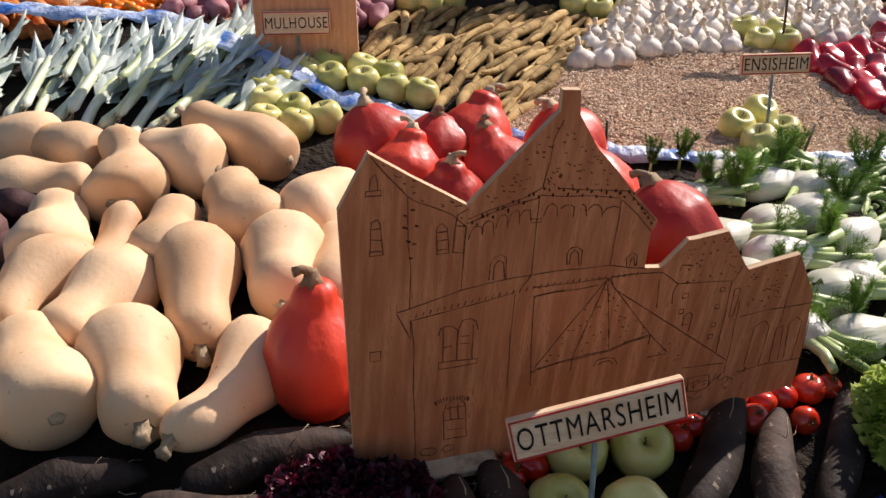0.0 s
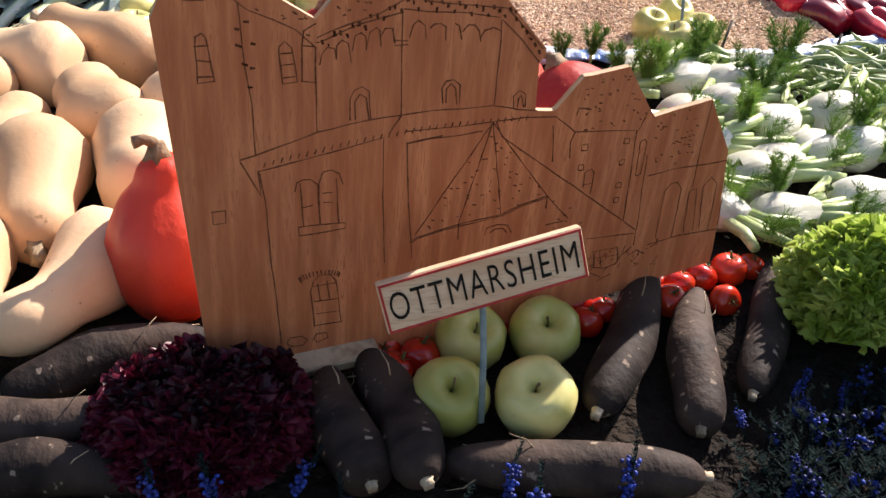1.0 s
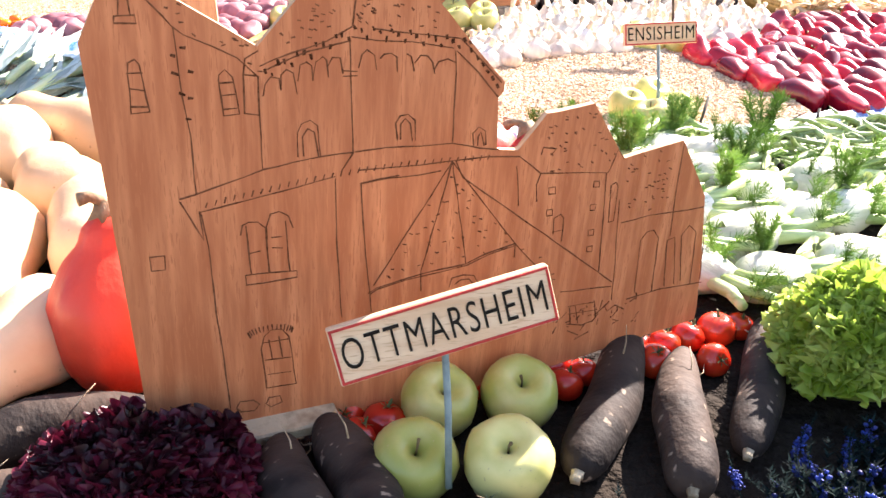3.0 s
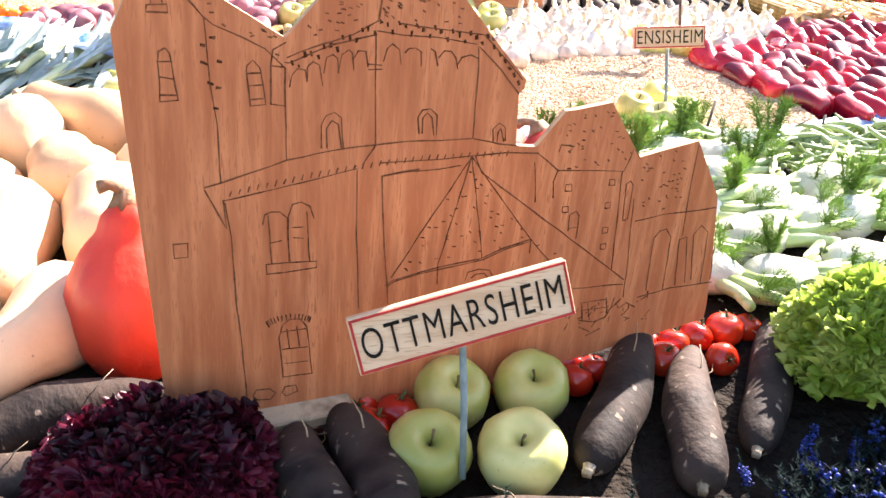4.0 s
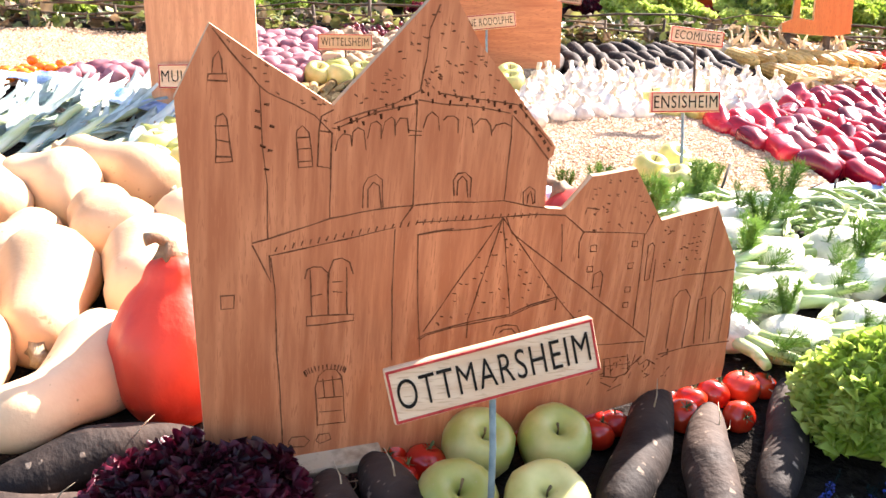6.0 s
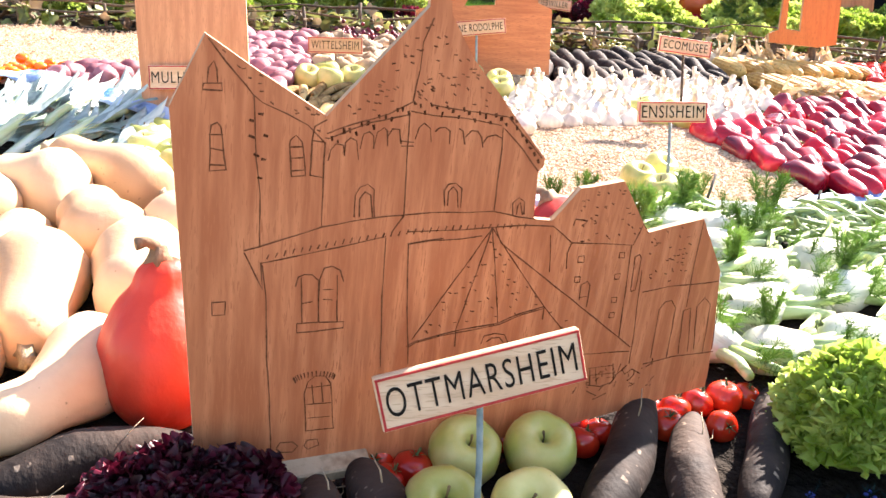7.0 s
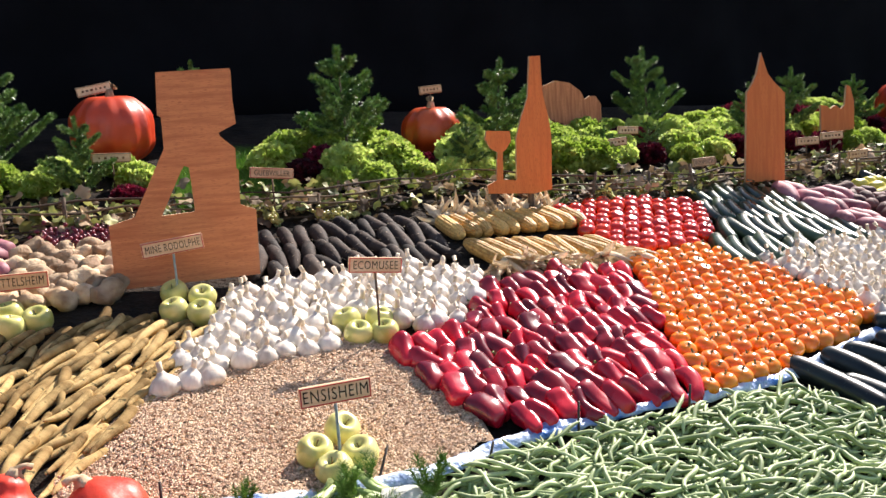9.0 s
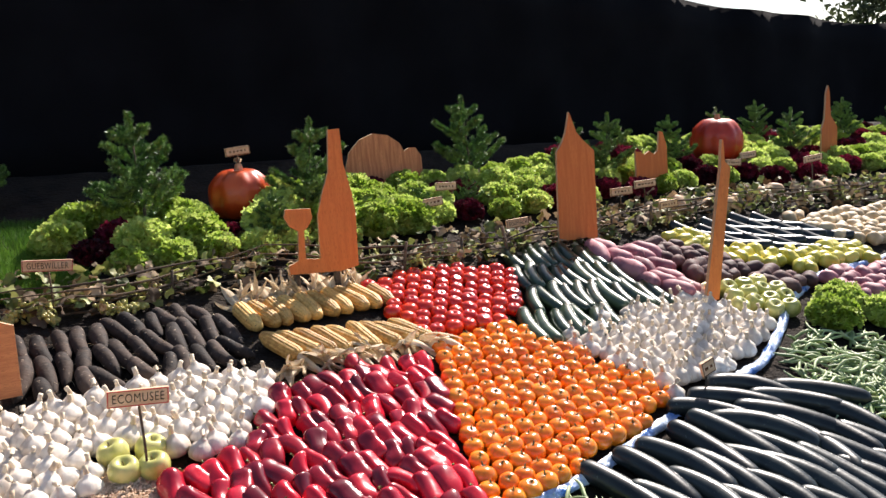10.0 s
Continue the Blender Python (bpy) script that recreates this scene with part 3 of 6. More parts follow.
def town_board():
    """Plywood cut to a small town's skyline, with burnt drawing; millimetres along its foot and up its leaning side."""
    right = Vector((1, 0.2694, 0)).normalized()
    side = Vector((0, -0.2773, 1)).normalized()
    up = (side - side.dot(right) * right).normalized()
    back = up.cross(right)

    def at(p):
        return ((p[0] + side.dot(right) * p[1]) / 1000, side.dot(up) * p[1] / 1000)

    # The foot reaches below the true edge, added to block sun from the plank.
    out = [(-10, 484), (21, 542), (60, 515), (90, 496), (116, 479), (144, 509), (168, 535), (204, 574), (204, 595), (222, 594), (224, 569), (246, 533), (274, 502), (299, 472), (325, 443), (324, 435), (319, 430),
           (319, 382), (339, 380), (342, 382), (368, 413), (379, 414), (416, 420), (452, 364), (474, 369), (519, 378), (553, 316), (559, 253), (563, 185), (562, 168), (300, 122), (60, 100), (-11, 98), (-10, 300)]
    ob = cut_board("town_board", [at(p) for p in out], 0.007, BOARD, "plywood board sawn as town skyline with burnt line drawing", "board", Matrix())
    tower = [((23, 539), (35, 521), (50, 503), (56, 495)), ((56, 495), (63, 489), (83, 480), (100, 471), (114, 456)), ((56, 495), (56, 478), (56, 442), (58, 410), (56,
        362)), ((20, 504), (22, 516), (26, 521), (28, 515), (28, 504)), ((17, 503), (16, 498), (31, 498), (31, 504), (17, 503)), ((20, 463), (21, 469), (26, 472), (29,
        468), (31, 432), (18, 431), (20, 463)), ((19, 462), (30, 462)), ((19, 450), (30, 448)), ((18, 436), (31, 436)), ((84, 453), (85, 458), (90, 462), (95, 456), (97,
        427), (85, 426), (84, 453))]
    tower_side = [((84, 452), (95, 452)), ((84, 442), (96, 443)), ((84, 431), (97, 432)), ((114, 456), (112, 420), (111, 380)), ((116, 476), (106, 470), (103, 458), (101,
        427), (112, 425)), ((103, 458), (114, 456)), ((208, 565), (199, 545), (197, 522), (192, 494)), ((13, 311), (25, 311), (24, 298), (13, 298), (13, 311)), ((43,
        357), (57, 321), (57, 347)), ((58, 345), (60, 315), (59, 252), (60, 203), (60, 136), (60, 114)), ((65, 150), (69, 156), (81, 156), (86, 150), (81, 144), (69,
        145), (65, 150)), ((92, 149), (95, 156), (105, 156), (107, 149), (96, 145), (92, 149))]
    arcade = [((117, 440), (119, 450), (124, 455), (130, 454), (131, 444)), ((131, 444), (132, 456), (137, 461), (142, 458), (144, 441)), ((145, 451), (148, 464), (153,
        466), (157, 463), (157, 451)), ((157, 451), (160, 466), (166, 470), (169, 467), (170, 453)), ((170, 463), (174, 469), (180, 469), (182, 456)), ((182, 458), (194,
        457)), ((182, 454), (194, 454)), ((195, 460), (198, 471), (203, 475), (209, 470), (210, 458)), ((213, 467), (217, 471), (223, 471), (227, 468), (227, 456)),
        ((236, 471), (240, 468), (242, 456))]
    eaves = [((243, 463), (248, 469), (254, 468), (258, 463), (260, 453)), ((260, 457), (264, 463), (272, 465), (279, 462)), ((116, 464), (143, 474), (170, 482), (192,
        493)), ((209, 491), (229, 488), (256, 485), (284, 482)), ((118, 460), (153, 474), (189, 482)), ((190, 485), (212, 482), (241, 480), (277, 474)), ((284, 482),
        (299, 466), (322, 443)), ((280, 472), (300, 452), (319, 430)), ((189, 482), (188, 435), (187, 389)), ((279, 472), (279, 452), (277, 404), (276, 391)), ((187,
        389), (175, 372))]
    nave_windows = [((140, 388), (141, 408), (145, 416), (152, 419), (158, 414), (159, 387)), ((145, 388), (145, 405), (150, 412), (155, 408), (157, 387)), ((226, 397),
        (225, 412), (229, 418), (236, 419), (242, 414), (242, 395)), ((229, 397), (229, 411), (233, 416), (238, 411), (239, 395)), ((296, 387), (295, 399), (301, 404),
        (307, 400), (308, 387)), ((300, 387), (300, 396), (303, 400), (306, 387)), ((87, 322), (89, 331), (95, 334), (102, 333), (108, 327)), ((108, 327), (113, 339),
        (121, 341), (128, 336), (131, 325))]
    cornice = [((43, 359), (56, 362), (111, 379), (150, 386), (187, 389)), ((188, 389), (215, 391), (245, 390), (276, 391), (302, 385), (320, 382)), ((57, 346), (97,
        354), (136, 361), (170, 368)), ((191, 372), (215, 373), (246, 373), (277, 375), (309, 376), (342, 374)), ((192, 360), (216, 363), (246, 364), (265, 366)), ((191,
        360), (227, 365)), ((170, 367), (169, 338), (168, 307), (168, 231)), ((192, 360), (192, 337), (193, 305), (195, 256), (196, 232))]
    twin_window = [((108, 327), (107, 311), (107, 285)), ((109, 327), (108, 311), (108, 285)), ((92, 331), (92, 284)), ((125, 332), (125, 283)), ((87, 285), (131, 284),
        (131, 277), (87, 275), (87, 285)), ((92, 305), (102, 306)), ((112, 318), (121, 318)), ((112, 308), (121, 307)), ((94, 167), (93, 209), (97, 222), (104, 228),
        (113, 227), (119, 219), (121, 167), (94, 167)), ((95, 215), (119, 216)), ((95, 197), (119, 196)), ((96, 181), (118, 181)), ((101, 218), (102, 197)), ((110, 220),
        (111, 198))]
    porch = [((276, 374), (199, 259)), ((276, 374), (245, 268), (245, 248)), ((276, 374), (290, 271)), ((276, 374), (340, 286), (367, 256)), ((279, 374), (286, 358),
        (394, 275), (451, 230)), ((194, 252), (202, 257), (230, 263), (250, 266), (290, 271), (313, 280), (340, 286)), ((195, 251), (203, 255), (230, 261), (251, 264),
        (291, 269), (313, 278), (340, 284)), ((340, 286), (340, 271)), ((273, 248), (276, 257), (287, 259), (298, 257), (303, 247)), ((279, 250), (284, 254), (293, 254),
        (298, 248)), ((392, 226), (451, 225)), ((341, 251), (362, 253))]
    house = [((342, 374), (364, 356), (436, 351), (445, 374), (452, 364)), ((363, 374), (365, 381), (379, 379), (373, 373)), ((339, 365), (342, 325)), ((360, 346), (361,
        328)), ((434, 351), (435, 244)), ((451, 322), (453, 250), (453, 209)), ((380, 292), (380, 309), (387, 312), (391, 308), (390, 283)), ((380, 294), (390, 295)),
        ((441, 298), (440, 337), (445, 340), (448, 336), (447, 300), (441, 298)), ((456, 296), (488, 301), (519, 302), (553, 304)), ((519, 376), (518, 354), (516, 319),
        (516, 275)), ((364, 356), (360, 346))]
    chapel = [((480, 214), (481, 274), (487, 283), (495, 284), (502, 274), (501, 212)), ((516, 216), (513, 270), (522, 273), (525, 248), (528, 217)), ((536, 220), (530,
        274), (538, 285), (548, 276), (549, 215)), ((558, 279), (561, 218)), ((471, 207), (510, 213), (564, 215)), ((404, 206), (406, 187)), ((411, 207), (415, 186)),
        ((403, 199), (437, 199)), ((432, 211), (436, 191)), ((402, 208), (432, 209)), ((403, 179), (416, 172), (412, 167), (429, 174)), ((434, 193), (445, 202), (449,
        196), (458, 202), (469, 195)), ((402, 187), (420, 183), (435, 187))]
    draw = [list(line) for group in (tower, tower_side, arcade, eaves, nave_windows, cornice, twin_window, porch, house, chapel) for line in group]
    for x, z, s in ((373, 334, 7), (372, 312, 6), (421, 337, 6), (419, 313, 6), (419, 286, 6), (419, 268, 6)):
        draw.append([(x, z), (x + s, z), (x + s, z + s), (x, z + s), (x, z)])
    rng = random.Random(5)
    for poly, n in (([(30, 534), (116, 478), (114, 458), (83, 480), (56, 496)], 60), ([(208, 568), (127, 486), (118, 470), (192, 496), (199, 545)], 90), ([(212, 566), (193, 497), (284, 484), (245, 531)], 80),
                    ([(276, 371), (199, 255), (290, 271), (340, 286)], 90), ([(366, 405), (413, 417), (443, 374), (432, 353), (368, 357)], 36), ([(454, 362), (514, 375), (506, 309), (458, 301)], 36),
                    ([(345, 285), (430, 232), (350, 240)], 24)):
        xs, zs = [p[0] for p in poly], [p[1] for p in poly]
        for _ in range(int(n * 1.3)):
            p = (rng.uniform(min(xs), max(xs)), rng.uniform(min(zs), max(zs)))
            if inside(p, poly):
                a = rng.uniform(-0.9, 0.3)
                draw.append([p, (p[0] + 3.4 * math.cos(a), p[1] + 2.6 * math.sin(a))])
    blocks = []
    for i in range(34):
        x = 120 + i * 5.2
        z = (462 + 0.42 * (x - 120) if x < 194 else 493 - 0.13 * (x - 194)) + (0, -5, 2)[i % 3]
        blocks.append([(x, z), (x + 0.6, z - 4)])
    blocks += [[(292 + 5 * i, 474 - 6.2 * i), (294 + 5 * i, 470 - 6.2 * i)] for i in range(6)]
    blocks += [[(x, z), (x + 4, z - 1)] for x, z in ((52, 475), (59, 480), (51, 461), (62, 462), (54, 445), (60, 441), (57, 425))]
    for i in range(34):
        x = 64 + i * 7.5
        draw.append([(x, 352 + 26 * math.sin(min(1.5, (x - 50) / 135))), (x - 2, 347 + 26 * math.sin(min(1.5, (x - 50) / 135)))])
    for i in range(16):
        a = math.pi * i / 15
        draw.append([(103 - 18 * math.cos(a), 222 + 5 * math.sin(a)), (103 - 20 * math.cos(a), 227 + 6 * math.sin(a))])
    for i in range(40):
        x, z = rng.uniform(385, 500), rng.uniform(176, 205)
        draw.append([(x, z), (x + rng.uniform(-2, 8), z + rng.uniform(-2, 12))])
    panel = ob.children[0]
    part("drawing", strokes([[at(p) for p in line] for line in draw], 0.0011), BURN, panel, "burnt line drawing of church and houses", smooth=False)
    tagged(part("burnt_dots", strokes([[at(p) for p in line] for line in blocks], 0.0022), BURN, panel, "burnt dots along the eaves", smooth=False), "burnt dots along the eaves", kind="stuff")
    m = Matrix.Identity(4)
    for k in range(3):
        m[k][0], m[k][1], m[k][2] = right[k], back[k], up[k]
    m.translation = (0, 0.8597, 0)
    ob.matrix_basis = m
    return ob


town_board()
cut_board("tall_board", [(-0.29, 0.40), (-0.302, 0.65), (-0.313, 0.90), (-0.275, 0.915), (-0.27, 0.945), (-0.262, 0.955), (-0.26, 0.975), (-0.245, 1.0), (-0.212, 1.013), (-0.207, 1.024), (-0.197, 1.024), (-0.192, 1.014),
                         (-0.16, 1.008), (-0.144, 0.993), (-0.142, 0.965), (-0.134, 0.956), (-0.13, 0.94), (-0.087, 0.923), (-0.078, 0.69), (-0.068, 0.40)], 0.012, BOARDP, "tall plywood board with a stepped rounded top standing behind the apples", "board", pose(0, 1.95, 0, 0))
cut_board("mine_board", [(0.325, 0.595), (0.325, 0.77), (0.392, 0.787), (0.484, 0.965), (0.485, 1.05), (0.475, 1.055), (0.482, 1.168), (0.675, 1.172), (0.678, 1.165), (0.676, 1.085),
                         (0.68, 1.022), (0.632, 1.0), (0.634, 0.99), (0.672, 0.955), (0.670, 0.90), (0.676, 0.895), (0.672, 0.80), (0.714, 0.782), (0.71, 0.60)], 0.012, BOARDX,
          "plywood board sawn as a mine headframe on a plinth", "board", pose(0, 2.55, 0, 0), [(0.462, 0.785), (0.522, 0.90), (0.532, 0.916), (0.545, 0.91), (0.55, 0.79)])
cut_board("bottle_board", [(1.713, 1.207), (1.753, 1.208), (1.755, 1.09), (1.775, 0.99), (1.782, 0.93), (1.775, 0.745), (1.71, 0.735), (1.537, 0.747), (1.535, 0.776), (1.569, 0.789), (1.578, 0.886), (1.552, 0.902),
                           (1.535, 0.935), (1.542, 0.962), (1.627, 0.956), (1.63, 0.925), (1.612, 0.897), (1.597, 0.884), (1.594, 0.792), (1.644, 0.785), (1.650, 0.93), (1.668, 0.99), (1.70, 1.07)], 0.012, BOARDO,
          "plywood board sawn as wine bottle and stemmed glass", "board", pose(0, 2.9, 0, 0))
for px, pz in ((1.56, 0.745), (1.70, 0.74)):
    tagged(part("board_peg", tube([(px, 2.915, pz + 0.03), (px, 2.915, G(px, 2.915) - 0.03)], 0.012, 6), TWIG), "short wooden peg carrying a sawn board", "peg")
cut_board("tower_board", [(2.665, 0.70), (2.672, 0.9), (2.678, 1.05), (2.70, 1.075), (2.725, 1.12), (2.746, 1.20), (2.775, 1.12), (2.80, 1.09), (2.855, 1.04), (2.852, 0.9), (2.848, 0.69)], 0.012, BOARDO,
          "plywood board sawn as a pointed church tower", "board", pose(0, 3.02, 0, 0))
cut_board("hill_board", [(2.10, 0.90), (2.10, 1.02), (2.125, 1.10), (2.18, 1.155), (2.249, 1.178), (2.32, 1.165), (2.375, 1.125), (2.394, 1.086), (2.42, 1.10), (2.452, 1.098), (2.478, 1.06), (2.481, 0.90)], 0.012, BOARD,
          "plywood board sawn as two rounded shapes", "board", pose(0, 3.85, 0, 0))
cut_board("castle_board", [(3.437, 0.84), (3.437, 0.99), (3.47, 0.985), (3.49, 0.97), (3.52, 0.985), (3.55, 0.965), (3.574, 0.985), (3.585, 1.075), (3.605, 1.07), (3.627, 1.0), (3.627, 0.83)], 0.012, BOARDO,
          "plywood board sawn as a ruined castle", "board", pose(0, 3.5, 0, 0))
cut_board("spire_board", [(4.905, 0.80), (4.915, 0.99), (4.94, 1.04), (4.958, 1.19), (4.975, 1.23), (4.985, 1.19), (4.99, 1.06), (5.02, 1.02), (5.041, 0.99), (5.03, 0.80)], 0.012, BOARDO,
          "plywood board sawn as a slender spire", "board", pose(0, 3.7, 0, 0))
slat = cut_board("slat_board", [(2.885, 0.50), (2.975, 0.96), (2.985, 1.06), (2.992, 1.06), (2.995, 0.985), (3.02, 0.96), (2.945, 0.50)], 0.014, BOARDO, "narrow pointed plywood slat leaning among apples", "board", pose(0, 2.45, 0, 0))

sign(0.2468, 0.748, 0.238, 0.187, 0.049, "pale plank sign with red border on a painted stick", "OTTMARSHEIM", tilt=12.0, yaw=6, size=0.78, wide=0.62, foot=0.09)
sign(0.743, 1.645, 0.487, 0.138, 0.039, "pale plank sign standing among green apples", "ENSISHEIM", tilt=1, yaw=4, size=0.86, wide=0.74)
sign(-0.204, 1.94, 0.540, 0.147, 0.05, "pale plank sign before the tall board", "MULHOUSE", tilt=1, size=0.68, wide=0.72)
sign(0.944, 2.12, 0.652, 0.132, 0.038, "pale plank sign above apples among the garlic", "ECOMUSEE", tilt=-6, size=0.76, wide=0.72, stick=TWIG)
sign(0.103, 2.45, 0.657, 0.145, 0.042, "pale plank sign above green apples", "WITTELSHEIM", tilt=0, size=0.74, wide=0.6, stick=TWIG)
sign(0.481, 2.43, 0.713, 0.156, 0.040, "pale plank sign before the mine board", "MINE RODOLPHE", tilt=6, size=0.7, wide=0.58)
sign(0.823, 3.05, 0.866, 0.145, 0.036, "weathered plank sign at the vine edge", "GUEBWILLER", tilt=-6, size=0.75, wide=0.68, stick=TWIG)


# ---- vegetables ----
def butternut(kind):
    ob = thing("butternut_squash", "pale tan butternut squash lying in the squash bed", "squash", "butternut squashes")
    keys = [[(0.012, -0.125), (0.046, -0.115), (0.060, -0.085), (0.064, -0.05), (0.055, -0.008), (0.047, 0.03), (0.045, 0.07), (0.042, 0.1), (0.024, 0.122), (0.006, 0.127)],
            [(0.012, -0.105), (0.05, -0.095), (0.066, -0.062), (0.066, -0.03), (0.056, 0.006), (0.05, 0.04), (0.05, 0.07), (0.042, 0.095), (0.02, 0.11), (0.006, 0.113)],
            [(0.012, -0.13), (0.045, -0.12), (0.059, -0.09), (0.06, -0.055), (0.05, -0.01), (0.041, 0.03), (0.04, 0.07), (0.038, 0.1), (0.022, 0.125), (0.006, 0.13)]][kind]
    part("skin", lathe(smooth_profile(keys, 26), 28, 10, 0.012, 0.1, bend=(0.0, 0.012, 0.03)[kind], seed=kind * 3), SQUASH, ob)
    z = keys[-1][1] - 0.004
    b = -(0.0, 0.012, 0.03)[kind] * 0.5
    part("stem", moved(lathe([(0.013, 0), (0.009, 0.008), (0.008, 0.02), (0.0105, 0.03)], 10, 5, 0.16), pose(b, 0, z, 8, 6, 0)), STEM, ob, "dry pale corky stem")
    part("blossom_end", moved(lathe([(0.011, 0), (0.008, 0.004), (0.003, 0.005)], 10, 5, 0.1), pose(b, 0, keys[0][1] + 0.001, 180)), STEM, ob, "brown corky blossom scar")
    return ob


BUTTER = [butternut(k) for k in range(3)]
# neck end, bulb end of each squash on the bed, and its girth
SQ = [(-0.262, 0.869, -0.326, 1.03, 1.04), (-0.458, 1.03, -0.362, 0.865, 1.0), (-0.206, 0.86, -0.143, 1.03, 0.88), (-0.226, 1.017, -0.273, 1.222, 0.98), (-0.128, 1.09, -0.15, 1.277, 0.97),
      (-0.495, 1.04, -0.455, 1.2, 0.88), (-0.409, 1.01, -0.355, 1.17, 0.95), (-0.513, 1.34, -0.487, 1.17, 0.9), (-0.406, 1.31, -0.397, 1.14, 0.76), (-0.328, 1.33, -0.31, 1.17, 0.9),
      (-0.262, 1.4, -0.175, 1.25, 0.95), (-0.06, 1.425, -0.12, 1.27, 0.95), (-0.362, 1.628, -0.181, 1.51, 0.9), (-0.42, 1.5, -0.295, 1.455, 0.95), (-0.458, 1.51, -0.418, 1.34, 1.06)]
SQ2 = [(-0.665, 1.57, -0.515, 1.51, 0.78), (-0.485, 1.4, -0.645, 1.405, 0.78), (-0.74, 1.59, -0.65, 1.56, 0.8), (-0.067, 1.265, -0.052, 1.12, 0.8), (-0.58, 1.1, -0.56, 0.96, 0.95), (-0.6, 0.92, -0.5, 0.82, 0.95)]
poses = []
for i, (x0, y0, x1, y1, g) in enumerate(SQ + SQ2):
    yaw = math.degrees(math.atan2(y0 - y1, x0 - x1))
    length = max(0.19, math.hypot(x0 - x1, y0 - y1) * 1.08 + 0.012)
    m = lying((x0 + x1) / 2, (y0 + y1) / 2, 0.056 * g, yaw, pitch=2 if i % 2 else -4, roll=i * 47)
    poses.append(m @ Matrix.Diagonal((g, g, length / 0.25, 1)))
spread(BUTTER, poses)


def kuri(kind):
    ob = thing("red_kuri_squash", "glossy orange-red kuri squash with corky stem", "squash", "red kuri squashes")
    keys = [[(0.01, -0.068), (0.045, -0.064), (0.07, -0.035), (0.075, -0.005), (0.068, 0.026), (0.05, 0.05), (0.033, 0.066), (0.027, 0.082), (0.014, 0.09)],
            [(0.01, -0.062), (0.048, -0.058), (0.074, -0.03), (0.077, 0.0), (0.066, 0.035), (0.042, 0.058), (0.022, 0.07), (0.01, 0.074)]][kind]
    part("skin", lathe(smooth_profile(keys, 22), 40, 11, 0.018, 0.12, bend=0.008, seed=kind * 4), KURI, ob)
    z = keys[-1][1] - 0.003
    part("stem", join(lathe([(0.016, z), (0.011, z + 0.008), (0.008, z + 0.016)], 10, 5, 0.2), tube([(0, 0, z + 0.008), (0.004, 0.001, z + 0.016), (0.014, 0.004, z + 0.021), (0.026, 0.007, z + 0.02)], [0.0075, 0.0058, 0.005, 0.0062], 8)), KNOB, ob, "brown corky curled stem")
    return ob


KU = [(0.167, 1.572, 0.97, -16, 18), (-0.02, 1.54, 1.0, 0, -12), (0.04, 1.455, 0.86, -18, 8), (0.33, 1.55, 1.02, -10, -24), (0.203, 1.45, 0.95, -14, -20), (0.247, 1.36, 0.9, -26, -16), (0.357, 1.40, 0.98, -14, -18),
      (0.452, 1.272, 1.1, -12, -20), (-0.068, 0.975, 1.02, 0, 0), (0.095, 1.535, 0.9, 0, 0), (0.115, 1.37, 0.85, 10, 0)]
spread([kuri(0), kuri(1)], [standing(x, y, 0.062 * s * (1.13 if i == 8 else 1), i * 70, tx, ty, s, 0.4) @ Matrix.Diagonal((*((0.92, 0.92, 1.15) if i == 8 else (1, 1, 1)), 1)) for i, (x, y, s, tx, ty) in enumerate(KU)])


def apple():
    ob = thing("green_apple", "yellow-green apple resting in a small heap", "apple", "green apples")
    keys = [(0.003, -0.026), (0.012, -0.031), (0.024, -0.029), (0.034, -0.014), (0.0375, 0.004), (0.033, 0.022), (0.022, 0.031), (0.011, 0.028), (0.004, 0.019), (0.001, 0.014)]
    part("fruit", lathe(smooth_profile(keys, 22), 24, 5, 0.014, 0.05), APPLE, ob)
    part("stem", tube([(0, 0, 0.013), (0.001, 0, 0.024), (0.004, 0.001, 0.034)], [0.0011, 0.001, 0.0016], 6), TWIGGY, ob)
    part("calyx", lathe([(0.004, -0.0275), (0.003, -0.0285), (0.001, -0.03)], 8, 5, 0.3), TWIGGY, ob, "dry brown calyx")
    return ob


rng = random.Random(11)
AP = [(0.25, 0.872, 1.0), (0.331, 0.877, 1.02), (0.219, 0.789, 1.04), (0.303, 0.782, 1.08)]
AP += [(x, y, 0.98) for x, y in ((0.704, 1.709), (0.771, 1.771), (0.79, 1.685), (0.731, 1.645), (0.884, 2.224), (0.966, 2.216), (0.897, 2.15), (0.962, 2.146), (0.033, 2.35), (0.082, 2.41), (0.09, 2.34), (0.15, 2.37),
                                    (0.475, 2.46), (0.543, 2.42), (0.47, 2.36), (0.535, 2.335))]
AP += [(x, y, 0.95) for x, y in pack([(-0.30, 1.84), (-0.12, 1.97), (-0.0, 1.97), (0.09, 1.8), (0.09, 1.74), (-0.1, 1.84)], 0.07, 0.062, -20, 0.12, 4)]
AP += [(x, y, 0.95) for x, y in pack([(-0.32, 1.84), (-0.09, 1.76), (-0.10, 1.64), (-0.25, 1.68)], 0.07, 0.062, -20, 0.12, 5)]
AP += [(x, y, 0.95) for x, y in pack([(2.93, 2.53), (2.92, 2.36), (3.13, 2.3), (3.27, 2.46), (3.1, 2.56)], 0.072, 0.063, 0, 0.1, 6)]
spread([apple()], [standing(x, y, 0.03 * s, rng.uniform(0, 360), rng.uniform(22, 34) if i < 4 else rng.uniform(-12, 26), rng.uniform(-20, 20), s, 0.6) for i, (x, y, s) in enumerate(AP)])


